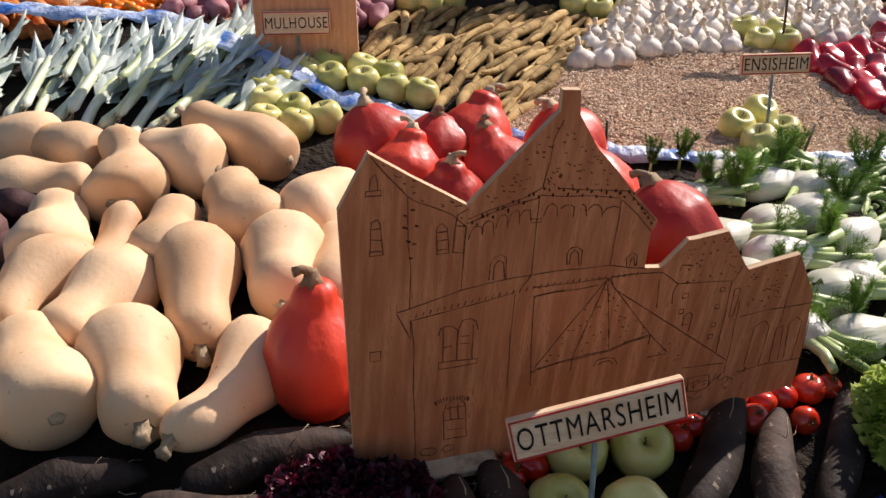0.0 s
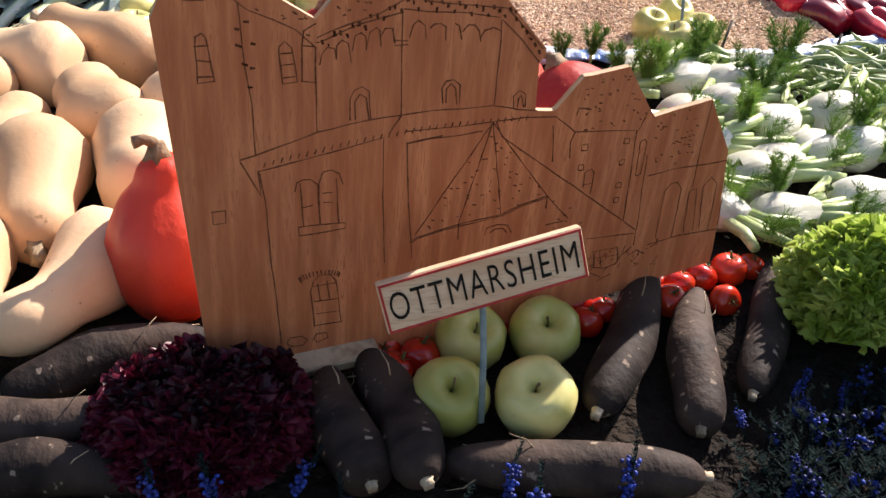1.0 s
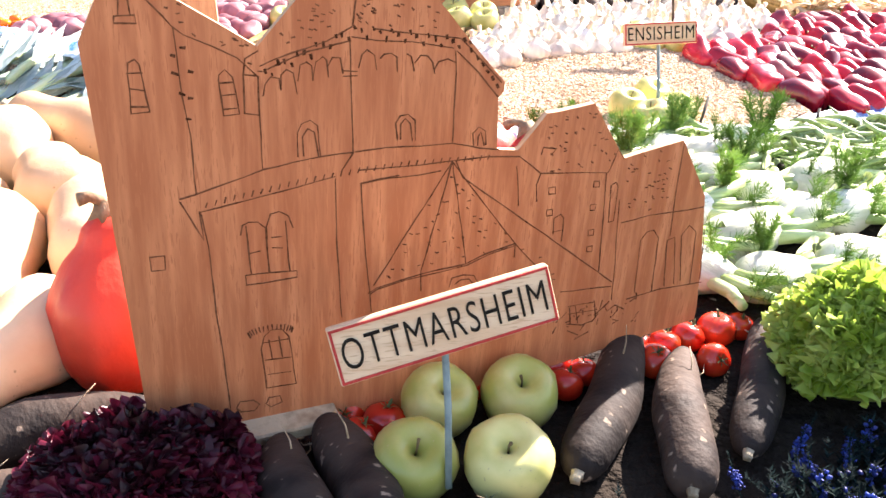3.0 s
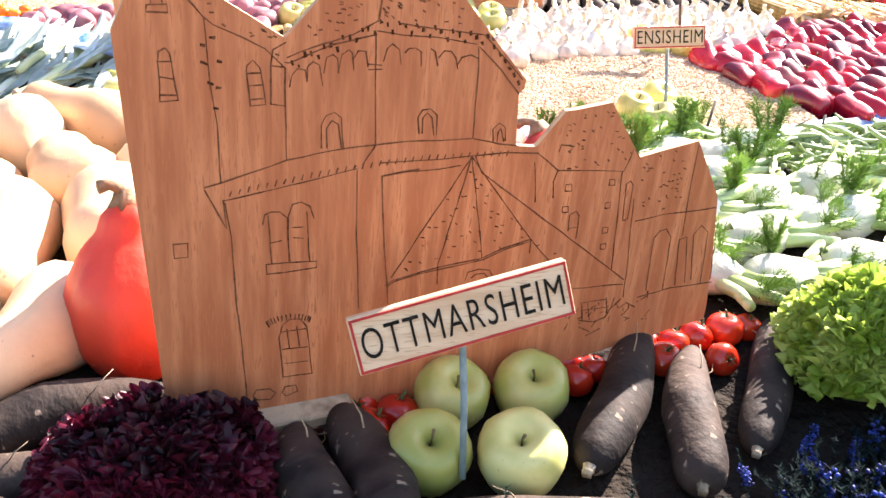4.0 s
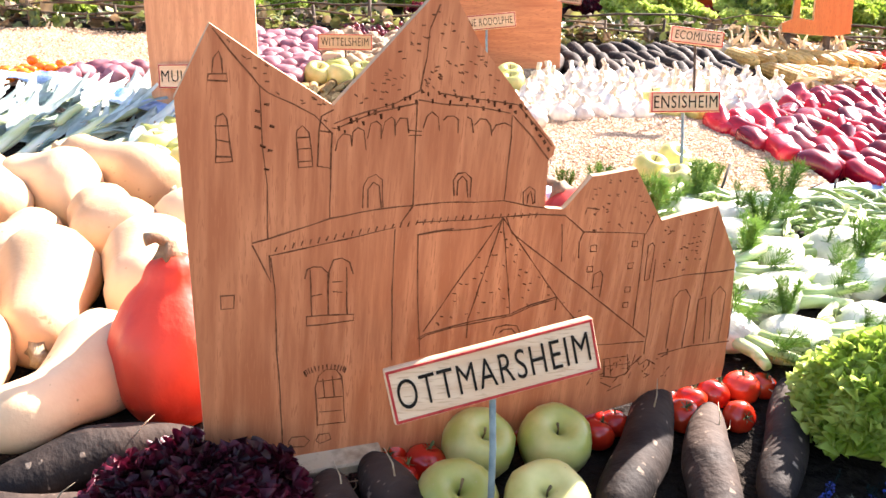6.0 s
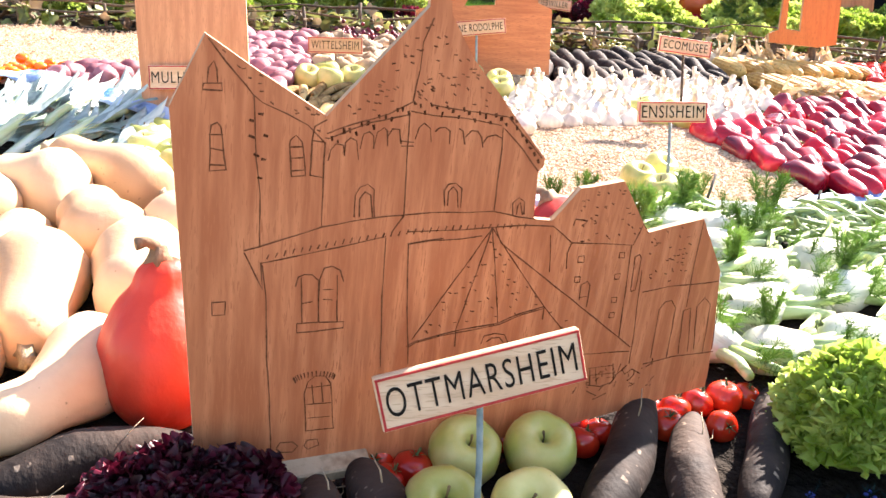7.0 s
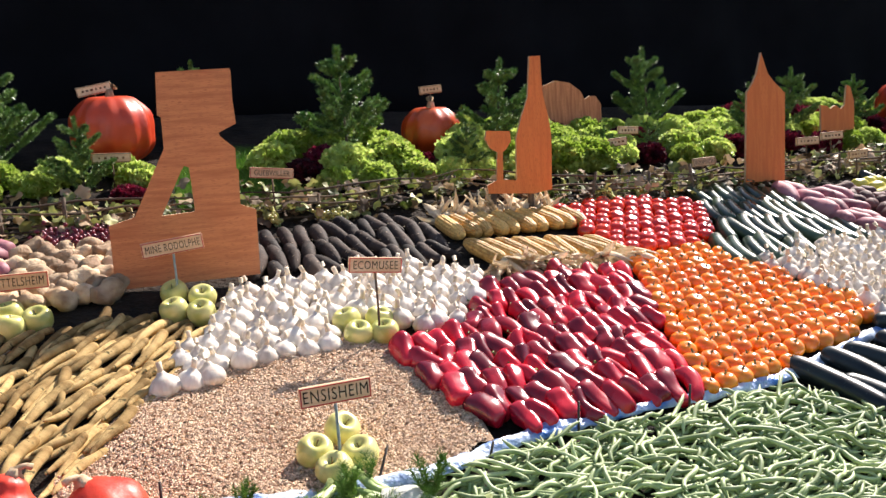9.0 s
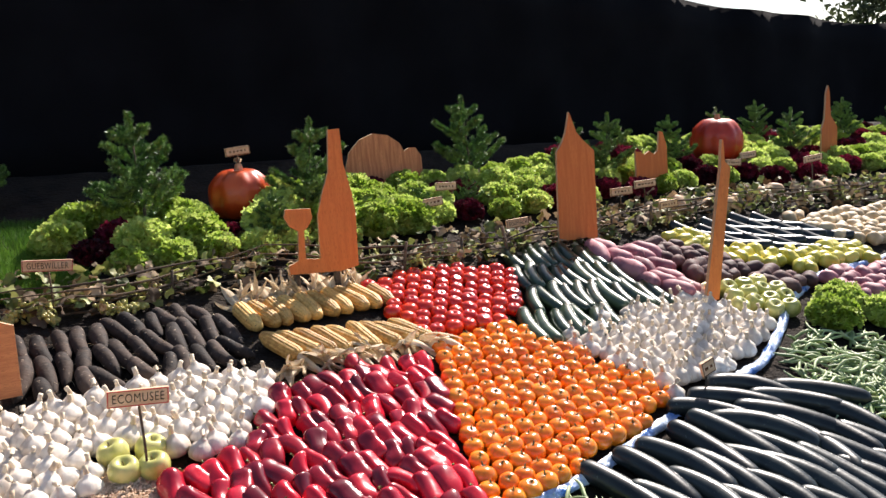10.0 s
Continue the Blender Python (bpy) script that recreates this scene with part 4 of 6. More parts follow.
def tomato(name, mat, label, group, r, calyx=True):
    ob = thing(name, label, "tomato", group)
    keys = [(0.003 * r, -0.8 * r), (0.45 * r, -0.78 * r), (0.85 * r, -0.45 * r), (r, 0), (0.86 * r, 0.5 * r), (0.45 * r, 0.76 * r), (0.14 * r, 0.73 * r), (0.02 * r, 0.66 * r)]
    part("fruit", lathe(smooth_profile(keys, 14), 18, 6, 0.012, 0.04), mat, ob)
    if calyx:
        ring = [(0.08 * r * math.cos(k * 0.5236), 0.08 * r * math.sin(k * 0.5236), 0.75 * r) for k in range(12)]
        tips = [(0.46 * r * math.cos(k * 1.047 + 0.26), 0.46 * r * math.sin(k * 1.047 + 0.26), (0.95, 0.80)[k % 2] * r) for k in range(6)]
        mids = [(0.27 * r * math.cos(k * 1.047 + 0.26 + d), 0.27 * r * math.sin(k * 1.047 + 0.26 + d), 0.84 * r) for k in range(6) for d in (-0.14, 0.14)]
        stalk = [(0.045 * r * math.cos(k * 0.5236) + 0.14 * r, 0.045 * r * math.sin(k * 0.5236), 1.1 * r) for k in range(12)]
        fs = [(2 * k, 2 * k + 1, 18 + 2 * k + 1, 18 + 2 * k) for k in range(6)] + [(18 + 2 * k, 18 + 2 * k + 1, 12 + k) for k in range(6)]
        fs += [(k, 30 + k, 30 + (k + 1) % 12, (k + 1) % 12) for k in range(12)] + [tuple(range(30, 42))]
        part("calyx", (ring + tips + mids + stalk, fs), CALYX, ob, "dry dark green star calyx", smooth=False)
    return ob


ORANGE_BED = [(1.6, 1.72), (1.83, 1.79), (2.05, 1.86), (2.34, 1.99), (2.36, 2.03), (2.22, 2.34), (2.13, 2.5), (1.84, 2.5), (1.73, 2.16), (1.64, 1.91)]
rng = random.Random(12)
spread([tomato("orange_tomato", ORANGE, "glossy orange tomato with dark star calyx", "orange tomatoes", r) for r in (0.029, 0.0275, 0.0305)],
       [standing(x, y, 0.023, rng.uniform(0, 360), rng.uniform(-28, 18), rng.uniform(-20, 20), rng.uniform(0.88, 1.1), 1) for x, y in pack(ORANGE_BED, 0.054, 0.048, 12, 0.1, 7)])
RED_BED = [(1.80, 2.9), (1.78, 2.68), (1.82, 2.53), (2.13, 2.53), (2.25, 2.62), (2.35, 2.82), (2.3, 2.93), (2.0, 2.97)]
spread([tomato("red_tomato", TOMATO, "glossy red tomato set stem down in rows", "red tomatoes", r, False) for r in (0.029, 0.027, 0.031)],
       [standing(x, y, 0.023, rng.uniform(0, 360), rng.uniform(-12, 12), rng.uniform(-12, 12), rng.uniform(0.88, 1.12), 1) for x, y in pack(RED_BED, 0.056, 0.05, 0, 0.08, 8)])
TF = [(0.159, 0.882, 0.66), (0.197, 0.864, 0.72), (0.172, 0.852, 0.6), (0.342, 0.955, 0.68), (0.379, 0.948, 0.72), (0.386, 0.912, 0.64), (0.411, 0.934, 0.56), (0.300, 0.92, 0.56), (0.487, 0.985, 0.5), (0.493, 0.944, 0.68),
      (0.515, 0.976, 0.62), (0.546, 0.988, 0.65), (0.584, 0.997, 0.74), (0.615, 1.007, 0.58), (0.559, 0.945, 0.62)]
spread([tomato("small_tomato", TOMATO, "small glossy red tomato beside the town board", "small tomatoes", 0.0275)],
       [standing(x, y, 0.024 * s, i * 40, 55 if i in (0, 14) else -20 + 9 * (i % 5), 12 * (i % 3), s * 1.12, 1) for i, (x, y, s) in enumerate(TF)])
spread([tomato("cherry_tomato", ORANGE, "small orange cherry tomato heaped on wheat", "cherry tomatoes", 0.015, False)],
       [standing(x, y, 0.026 + 0.012 * (i % 3 == 0), i * 31, 0, 0, rng.uniform(0.8, 1.1)) for i, (x, y) in enumerate(pack([(-0.78, 2.25), (-0.62, 2.2), (-0.54, 2.3), (-0.66, 2.36)], 0.027, 0.024, 0, 0.2, 9))])


def pepper(kind):
    ob = thing("red_pepper", "glossy dark red pointed pepper packed in rows", "pepper", "red peppers")
    keys = [[(0.004, -0.062), (0.013, -0.058), (0.021, -0.035), (0.026, 0.0), (0.029, 0.03), (0.026, 0.05), (0.014, 0.056), (0.004, 0.051)],
            [(0.006, -0.055), (0.02, -0.05), (0.027, -0.03), (0.031, 0.005), (0.033, 0.03), (0.028, 0.047), (0.014, 0.052), (0.004, 0.046)],
            [(0.005, -0.066), (0.016, -0.06), (0.022, -0.038), (0.024, 0.0), (0.028, 0.032), (0.027, 0.05), (0.013, 0.056), (0.004, 0.05)],
            [(0.010, -0.048), (0.024, -0.044), (0.03, -0.022), (0.03, 0.01), (0.034, 0.032), (0.029, 0.048), (0.013, 0.053), (0.004, 0.046)]][kind]
    keys = [(a * 1.0, b * 0.96) for a, b in keys]
    part("body", lathe(smooth_profile(keys, 16), 24, (4, 3, 3, 4)[kind], 0.075, 0.15, bend=(0.008, -0.006, 0.016, 0.002)[kind], seed=kind * 5, twist=(0.6, -0.4, 1.2, 0.2)[kind]), PEPPER, ob)
    part("stem", tube([(-0.004, 0, 0.046), (-0.003, 0.001, 0.060), (0.004, 0.003, 0.071)], [0.006, 0.0036, 0.0045], 7), PEPSTEM, ob, "green stalk")
    return ob


PEPPER_BED = [(0.95, 2.1), (1.0, 1.93), (1.07, 1.78), (1.11, 1.72), (1.3, 1.735), (1.6, 1.75), (1.63, 1.92), (1.72, 2.16), (1.8, 2.44), (1.6, 2.42), (1.32, 2.36), (1.18, 2.15)]
rng = random.Random(13)
spread([pepper(k) for k in range(4)], [lying(x, y, 0.026, 104 + rng.gauss(0, 15), rng.uniform(-16, 4), rng.uniform(0, 360), rng.uniform(0.78, 1.02)) for x, y in pack(PEPPER_BED, 0.048, 0.07, 8, 0.2, 10)])


def garlic(kind):
    ob = thing("garlic_bulb", "white garlic bulb standing with its dry neck up", "garlic", "garlic bulbs")
    keys = [(0.008, -0.002), (0.021, 0.0), (0.0305, 0.011), (0.0305, 0.022), (0.022, 0.035), (0.0105, 0.043), (0.0065, 0.05)]
    part("bulb", lathe(smooth_profile(keys, 14), 22, 9, 0.045, 0.12, seed=kind * 7, twist=0.3), GARLIC, ob)
    b = (0.004, -0.006, 0.010)[kind]
    part("neck", tube([(0, 0, 0.047), (b * 0.4, 0, 0.057), (b, 0.002, 0.068)], [0.0068, 0.0055, 0.0062], 8), NECK, ob, "dry cut neck")
    return ob


GARLIC_BED = [(0.43, 2.0), (0.62, 2.06), (0.82, 2.13), (1.02, 2.18), (1.16, 2.17), (1.33, 2.38), (1.3, 2.5), (1.14, 2.53), (0.85, 2.5), (0.62, 2.46), (0.57, 2.32), (0.5, 2.2)]
GARLIC_BED2 = [(2.22, 2.42), (2.35, 2.01), (2.5, 2.045), (2.76, 2.11), (3.03, 2.28), (2.93, 2.36), (2.93, 2.53), (2.64, 2.47)]
rng = random.Random(14)
heaps = [q for q in pack(GARLIC_BED, 0.052, 0.047, 10, 0.16, 11) if min(math.hypot(q[0] - a, q[1] - b) for a, b, _ in AP) > 0.052]
heaps2 = pack(GARLIC_BED2, 0.052, 0.047, 5, 0.16, 12)
spread([garlic(k) for k in range(3)], [standing(x, y, 0.004, rng.uniform(0, 360), rng.gauss(-4, 9), rng.gauss(0, 9), rng.uniform(0.88, 1.15), 0.3) for x, y in heaps + heaps2])


def radish(kind):
    ob = thing("black_radish", "rough black winter radish lying in the bed", "radish", "black radishes")
    keys = [[(0.003, -0.092), (0.012, -0.084), (0.0195, -0.05), (0.0235, 0.0), (0.0225, 0.045), (0.016, 0.075), (0.006, 0.086)], [(0.003, -0.095), (0.010, -0.085), (0.019, -0.05), (0.024, 0.0), (0.024, 0.05), (0.017, 0.074), (0.005, 0.08)]][kind]
    part("root", lathe(smooth_profile(keys, 22), 18, 0, 0, 0.22, bend=(0.006, -0.01)[kind], seed=kind * 11), RADISH, ob)
    part("crown", moved(lathe([(0.0075, 0), (0.004, 0.005), (0.0045, 0.009)], 9, 4, 0.15), pose((-0.003, 0.005)[kind], 0, keys[-1][1] - 0.003)), STEM, ob, "pale cut leaf crown")
    hair = [tube([(0.016 * math.cos(a), 0.016 * math.sin(a), z), (0.024 * math.cos(a + 0.2), 0.026 * math.sin(a), z - 0.008), (0.03 * math.cos(a + 0.4), 0.03 * math.sin(a), z - 0.02)], [0.0009, 0.0006, 0.0003], 4)
            for a, z in ((0.5, -0.06), (2.2, -0.03), (4.0, -0.07), (5.2, 0.01))]
    for h in hair:
        part("rootlet", h, STEM, ob, "thin pale rootlet")
    return ob


RADISH_BED = [(0.66, 2.56), (0.78, 2.53), (1.16, 2.58), (1.31, 2.56), (1.31, 2.77), (1.27, 2.9), (1.02, 2.93), (0.68, 2.78)]
rng = random.Random(15)
FR = [(0.478, 0.985, 0.364, 0.763, 1.2), (0.522, 0.95, 0.455, 0.74, 1.1), (0.64, 0.995, 0.53, 0.785, 1.02), (-0.03, 0.898, -0.215, 0.815, 1.12), (-0.08, 0.785, -0.25, 0.785, 1.1), (-0.06, 0.716, -0.24, 0.73, 1.05),
      (0.146, 0.85, 0.192, 0.69, 1.3), (0.098, 0.835, 0.138, 0.69, 1.2), (0.215, 0.72, 0.44, 0.69, 1.12), (-0.26, 0.84, -0.42, 0.79, 1.1)]
poses = []
for x0, y0, x1, y1, g in FR:
    L = math.hypot(x0 - x1, y0 - y1)
    poses.append(lying((x0 + x1) / 2, (y0 + y1) / 2, 0.022 * g, math.degrees(math.atan2(y1 - y0, x1 - x0)), 0, 37 * g) @ Matrix.Diagonal((g, g, L / 0.172, 1)))
poses += [lying(x, y, 0.022, 102 + rng.gauss(0, 9), rng.uniform(-10, 4), rng.uniform(0, 360), rng.uniform(0.82, 1.05)) for x, y in pack(RADISH_BED, 0.052, 0.125, 10, 0.12, 13)]
spread([radish(0), radish(1)], poses)


def corn():
    ob = thing("corn_cob", "yellow corn cob with dry husk pulled back", "corn", "corn cobs")
    vs, fs = [], []
    rows, cols = 92, 84
    for i in range(rows + 1):
        t = i / rows
        r = 0.0245 * (min(1, (1 - t) * 3.2 + 0.28)) ** 0.5 * min(1, 0.75 + t * 3)
        for k in range(cols):
            a = 2 * math.pi * k / cols
            bumpy = 0.89 + 0.13 * abs(math.sin(a * 7)) ** 0.5 + 0.11 * abs(math.sin(t * 62 + (math.pi / 2 if int(a * 7 / math.pi) % 2 else 0))) ** 0.5 + 0.03 * noise.noise(Vector((3 * math.cos(a), 3 * math.sin(a), 9 * t)))
            vs.append((r * bumpy * math.cos(a), r * bumpy * math.sin(a), -0.085 + 0.17 * t))
    for i in range(rows):
        for k in range(cols):
            j = (k + 1) % cols
            fs.append((i * cols + k, i * cols + j, (i + 1) * cols + j, (i + 1) * cols + k))
    fs.append(tuple(range(cols))[::-1]), fs.append(tuple(rows * cols + k for k in range(cols)))
    part("cob", (vs, fs), COB, ob)
    for q in range(4):
        part("husk", leaf_strip(0.13, 0.034, 0.03 + 0.012 * q, 0.006, pose(0, 0, -0.08, 0, 0, q * 90 + 20) @ pose(0.014, 0, 0, 0, 168 - 9 * q, 0)), HUSK, ob)
    return ob


def leaf_strip(length, width, droop, fold, m, n=9, ruffle=0.0, tip=0.15):
    """A long leaf along its own z that bends toward x, folded along its middle."""
    vs, fs = [], []
    for i in range(n + 1):
        t = i / n
        w = width * (math.sin(math.pi * (0.25 + 0.75 * t)) * (1 - tip) + tip * (1 - t)) * 0.5
        for k, s in enumerate((-1, -0.5, 0, 0.5, 1)):
            q = ruffle * math.sin(t * 17 + 2 * s) * abs(s)
            vs.append(tuple(m @ Vector((droop * t * t + fold * abs(s) + q, s * w, length * t))))
    for i in range(n):
        for k in range(4):
            fs.append((i * 5 + k, i * 5 + k + 1, i * 5 + k + 6, i * 5 + k + 5))
    return vs, fs


rng = random.Random(16)
COBS = [lying(1.36 + 0.05 * i, 2.80 + 0.004 * i, 0.024, -80 + rng.gauss(0, 5), -4, 40 * i) for i in range(10)] + [lying(1.40 + 0.05 * i, 2.60 - 0.004 * i, 0.024, 118 + rng.gauss(0, 7), -3, 40 * i, 0.95) for i in range(9)]
spread([corn()], COBS)


def fruit(name, label, category, group, mat, keys, seg=16, lobes=0, amp=0.0, rough=0.1, bend=0.0, stem=None):
    ob = thing(name, label, category, group)
    part("flesh", lathe(smooth_profile(keys, 16), seg, lobes, amp, rough, bend), mat, ob)
    if stem:
        z, r, ln, sm = stem
        part("stem", moved(lathe([(r * 1.5, -0.004), (r, 0.004), (r * 1.15, ln)], 8, 5, 0.12), pose(-bend / 2, 0, z)), sm, ob, "cut green stem end")
    return ob


LONG = [(0.004, -0.125), (0.017, -0.118), (0.0225, -0.09), (0.024, 0), (0.022, 0.09), (0.016, 0.118), (0.007, 0.125)]
rng = random.Random(17)
CUKE_BED = [(2.34, 2.97), (2.30, 2.7), (2.17, 2.52), (2.2, 2.40), (2.34, 2.40), (2.62, 2.47), (2.76, 2.5), (2.76, 2.97)]
spread([fruit("cucumber", "dark green ridged cucumber laid side by side", "cucumber", "cucumbers", CUKE, LONG, 16, 6, 0.03, 0.06, 0.014)],
       [lying(x, y, 0.022, 78 + rng.gauss(0, 5), 0, rng.uniform(70, 110), rng.uniform(0.78, 0.95)) @ Matrix.Diagonal((1.2, 1.2, 1.0, 1)) for x, y in pack(CUKE_BED, 0.047, 0.17, -12, 0.14, 14)])
ZUKE_BED = [(1.91, 1.69), (2.14, 1.79), (2.4, 1.91), (2.66, 1.99), (2.8, 1.88), (2.78, 1.6), (2.6, 1.25), (2.15, 1.3)]
spread([fruit("courgette", "shiny blackish green courgette laid side by side", "courgette", "courgettes", ZUKE, LONG, 18, 8, 0.02, 0.06, 0.024, (0.12, 0.009, 0.02, PEPSTEM)),
        fruit("courgette", "shiny blackish green courgette laid side by side", "courgette", "courgettes", ZUKE, LONG, 18, 8, 0.02, 0.08, 0.01, (0.12, 0.009, 0.02, PEPSTEM))],
       [lying(x, y, 0.028, (-74 if y < 1.78 else -40) + rng.gauss(0, 5), rng.uniform(-4, 2), rng.uniform(60, 120), rng.uniform(0.92, 1.1)) @ Matrix.Diagonal((1.3, 1.3, 1.1, 1)) for x, y in pack(ZUKE_BED, 0.225, 0.053, -78, 0.1, 15)])
FAR_CUKE = [(3.3, 3.02), (3.4, 2.76), (3.7, 2.72), (4.0, 2.76), (3.8, 3.02)]
spread([fruit("courgette", "dark green courgette in the far rows", "courgette", "far courgettes", ZUKE, LONG, 12, 8, 0.02, 0.06, 0.02)],
       [lying(x, y, 0.023, -50 + rng.gauss(0, 6), 0, 0, 0.95) @ Matrix.Diagonal((1.25, 1.25, 1, 1)) for x, y in pack(FAR_CUKE, 0.2, 0.05, -50, 0.08, 16)])
YC = [(0.003, -0.1), (0.007, -0.085), (0.0115, -0.04), (0.014, 0.02), (0.0155, 0.07), (0.012, 0.088), (0.005, 0.092)]
rng = random.Random(18)
YC_BED = [(0.06, 1.86), (0.23, 1.72), (0.43, 1.98), (0.56, 2.26), (0.45, 2.36), (0.3, 2.38), (0.16, 2.32), (0.0, 2.3), (-0.08, 2.05)]
spread([fruit("yellow_carrot", "slender yellow carrot with earthy skin lying in rows", "carrot", "yellow carrots", YCARROT, YC, 12, 0, 0, 0.18, 0.01), fruit("yellow_carrot", "slender yellow carrot with earthy skin lying in rows", "carrot", "yellow carrots", YCARROT, YC, 12, 0, 0, 0.2, -0.016)],
       [lying(x, y, 0.012 + 0.012 * (i % 3 == 0), (54 if x > 0.2 else 66) + rng.gauss(0, 11), rng.uniform(-6, 6), rng.uniform(0, 360), rng.uniform(0.55, 0.92)) for i, (x, y) in enumerate(pack(YC_BED, 0.088, 0.021, 52, 0.25, 17))])
LUMP = [(0.004, -0.036), (0.017, -0.031), (0.025, -0.012), (0.026, 0.008), (0.02, 0.027), (0.009, 0.036), (0.003, 0.038)]


def bed(name, label, category, group, mat, poly, dx, dy, s, seed, keys=LUMP, ang=None, h=0.02, rough=0.25):
    r = random.Random(seed)
    spread([fruit(name, label, category, group, mat, keys, 14, 0, 0, rough), fruit(name, label, category, group, mat, keys, 14, 3, 0.04, rough, 0.006)],
           [lying(x, y, h * s + r.uniform(0, 0.012), r.uniform(0, 360) if ang is None else ang + r.gauss(0, 10), r.uniform(-15, 15), r.uniform(0, 360), s * r.uniform(0.85, 1.15)) for x, y in pack(poly, dx, dy, 10, 0.2, seed)])


bed("purple_potato", "purple-red potato heaped in its bed", "potato", "purple potatoes", POTATO, [(-0.28, 2.85), (0.02, 2.85), (0.03, 2.45), (-0.02, 2.27), (-0.12, 2.2), (-0.28, 2.3)], 0.052, 0.046, 1.0, 21)
bed("purple_potato", "purple-red potato by the leeks", "potato", "purple potatoes", POTATO, [(-0.6, 2.18), (-0.42, 2.22), (-0.36, 2.4), (-0.5, 2.36)], 0.055, 0.05, 1.0, 22)
bed("celeriac_root", "pale knobbly root heaped before the vines", "root", "pale roots", ROOT, [(0.04, 2.46), (0.33, 2.44), (0.36, 2.82), (0.05, 2.84)], 0.06, 0.052, 1.08, 23, rough=0.6)
bed("sweet_potato", "long pink sweet potato lying in its row", "potato", "sweet potatoes", POTATO, [(2.76, 2.94), (2.76, 2.54), (2.92, 2.55), (2.99, 2.94)], 0.055, 0.1, 1.25, 24, [(a, b * 1.8) for a, b in LUMP], 92)
bed("beetroot", "dark earthy beetroot in the far bed", "beetroot", "beetroots", BEET, [(3.0, 2.94), (2.98, 2.6), (3.2, 2.52), (3.3, 2.38), (3.45, 2.45), (3.2, 2.8), (3.14, 2.94)], 0.062, 0.056, 1.15, 25)
bed("yellow_pear", "small yellow-green pear in the far bed", "pear", "yellow pears", PEAR, [(3.15, 3.02), (3.24, 2.72), (3.5, 2.55), (3.9, 2.55), (3.95, 2.68), (3.4, 2.76), (3.28, 3.02)], 0.06, 0.053, 1.1, 26)
bed("pale_potato", "pale yellow potato in the far bed", "potato", "pale potatoes", PALE, [(3.86, 3.02), (3.9, 2.82), (4.1, 2.66), (4.7, 2.7), (4.9, 3.02)], 0.062, 0.055, 1.1, 27)
bed("red_potato", "small red potato beyond the plastic edging", "potato", "red potatoes", POTATO, [(3.3, 2.33), (3.72, 2.28), (4.2, 2.4), (4.1, 2.52), (3.52, 2.48)], 0.06, 0.052, 1.1, 28)
bed("beetroot", "dark red beetroot beside the squashes", "beetroot", "beetroots", BEET, [(-0.72, 1.4), (-0.57, 1.38), (-0.54, 1.2), (-0.6, 1.1), (-0.75, 1.15)], 0.06, 0.052, 1.1, 29)
bed("carrot", "short orange carrot in a heap", "carrot", "orange carrots", CARROT, [(-1.1, 2.1), (-0.8, 2.12), (-0.84, 2.3), (-1.1, 2.3)], 0.04, 0.06, 1.0, 30, YC, -50)
bed("carrot", "orange carrot in the far bed", "carrot", "orange carrots", CARROT, [(4.3, 2.62), (5.0, 2.62), (5.4, 3.0), (4.9, 3.02)], 0.05, 0.09, 1.0, 31, YC, -50)
bed("pale_squash", "small pale squash at the vine edge", "squash", "pale squashes", SQUASH, [(3.3, 3.22), (4.6, 3.3), (4.6, 3.36), (3.3, 3.29)], 0.1, 0.08, 1.25, 32)


# ---- leafy things ----
def leek(kind):
    ob = thing("leek", "leek with white shaft and fanned grey-green leaves", "leek", "leeks")
    c = (0.012, -0.014, 0.004)[kind]
    n = 12
    spine = [Vector((0, c * math.sin(math.pi * i / n), 0.24 * i / n)) for i in range(n + 1)]
    part("shaft", tube(spine, [0.006, 0.0125, 0.0122, 0.0118, 0.0115, 0.0113, 0.0112, 0.0112, 0.0115, 0.012, 0.0128, 0.0132, 0.0125], 12), LEEKW, ob)
    for k in range(9):
        fan = (k - 4) * (5.2 + 1.2 * kind) + 4 * (k % 2)
        part("leaf", leaf_strip(0.25 - 0.012 * abs(k - 4) - 0.03 * (k % 3), 0.036 + 0.004 * (k % 2), (0.035, -0.03, 0.07)[k % 3], 0.006, pose(-0.006 + 0.004 * (k % 3), c * 0.6, 0.155 + 0.012 * (k % 4), fan, -5 + 5 * (k % 3), 0), 10, 0.002), LEEKG, ob)
    for k in range(6):
        a = k * 1.05
        part("root", tube([(0.006 * math.cos(a), 0.006 * math.sin(a), 0.0), (0.011 * math.cos(a), 0.011 * math.sin(a), -0.014), (0.009 * math.cos(a + 0.6), 0.009 * math.sin(a + 0.6), -0.026)], [0.001, 0.0008, 0.0004], 4), STEM, ob)
    return ob


rng = random.Random(31)
LK = []
for i in range(17):
    t = i / 16
    x, y = -0.86 + 0.50 * t, 1.66 - 0.06 * t + 0.02 * (i % 3)
    LK.append(lying(x, y, 0.014 + 0.014 * (i % 3), 106 - 38 * t + rng.gauss(0, 5), -4, rng.uniform(-25, 25), rng.uniform(0.82, 0.94)))
LK += [lying(-0.66 + 0.055 * i, 1.79 + 0.02 * (i % 2), 0.055, 100 - 7 * i + rng.gauss(0, 6), -3, 10 * i, 0.72) for i in range(6)]
LK += [lying(-0.40 + 0.045 * i, 1.88 + 0.03 * i, 0.03, 84 + rng.gauss(0, 9), -3, 12 * i, 0.95) for i in range(4)] + [lying(-1.04 + 0.05 * i, 1.70, 0.03, 110, -3, 10 * i, 1.0) for i in range(4)]
spread([leek(0), leek(1), leek(2)], LK)


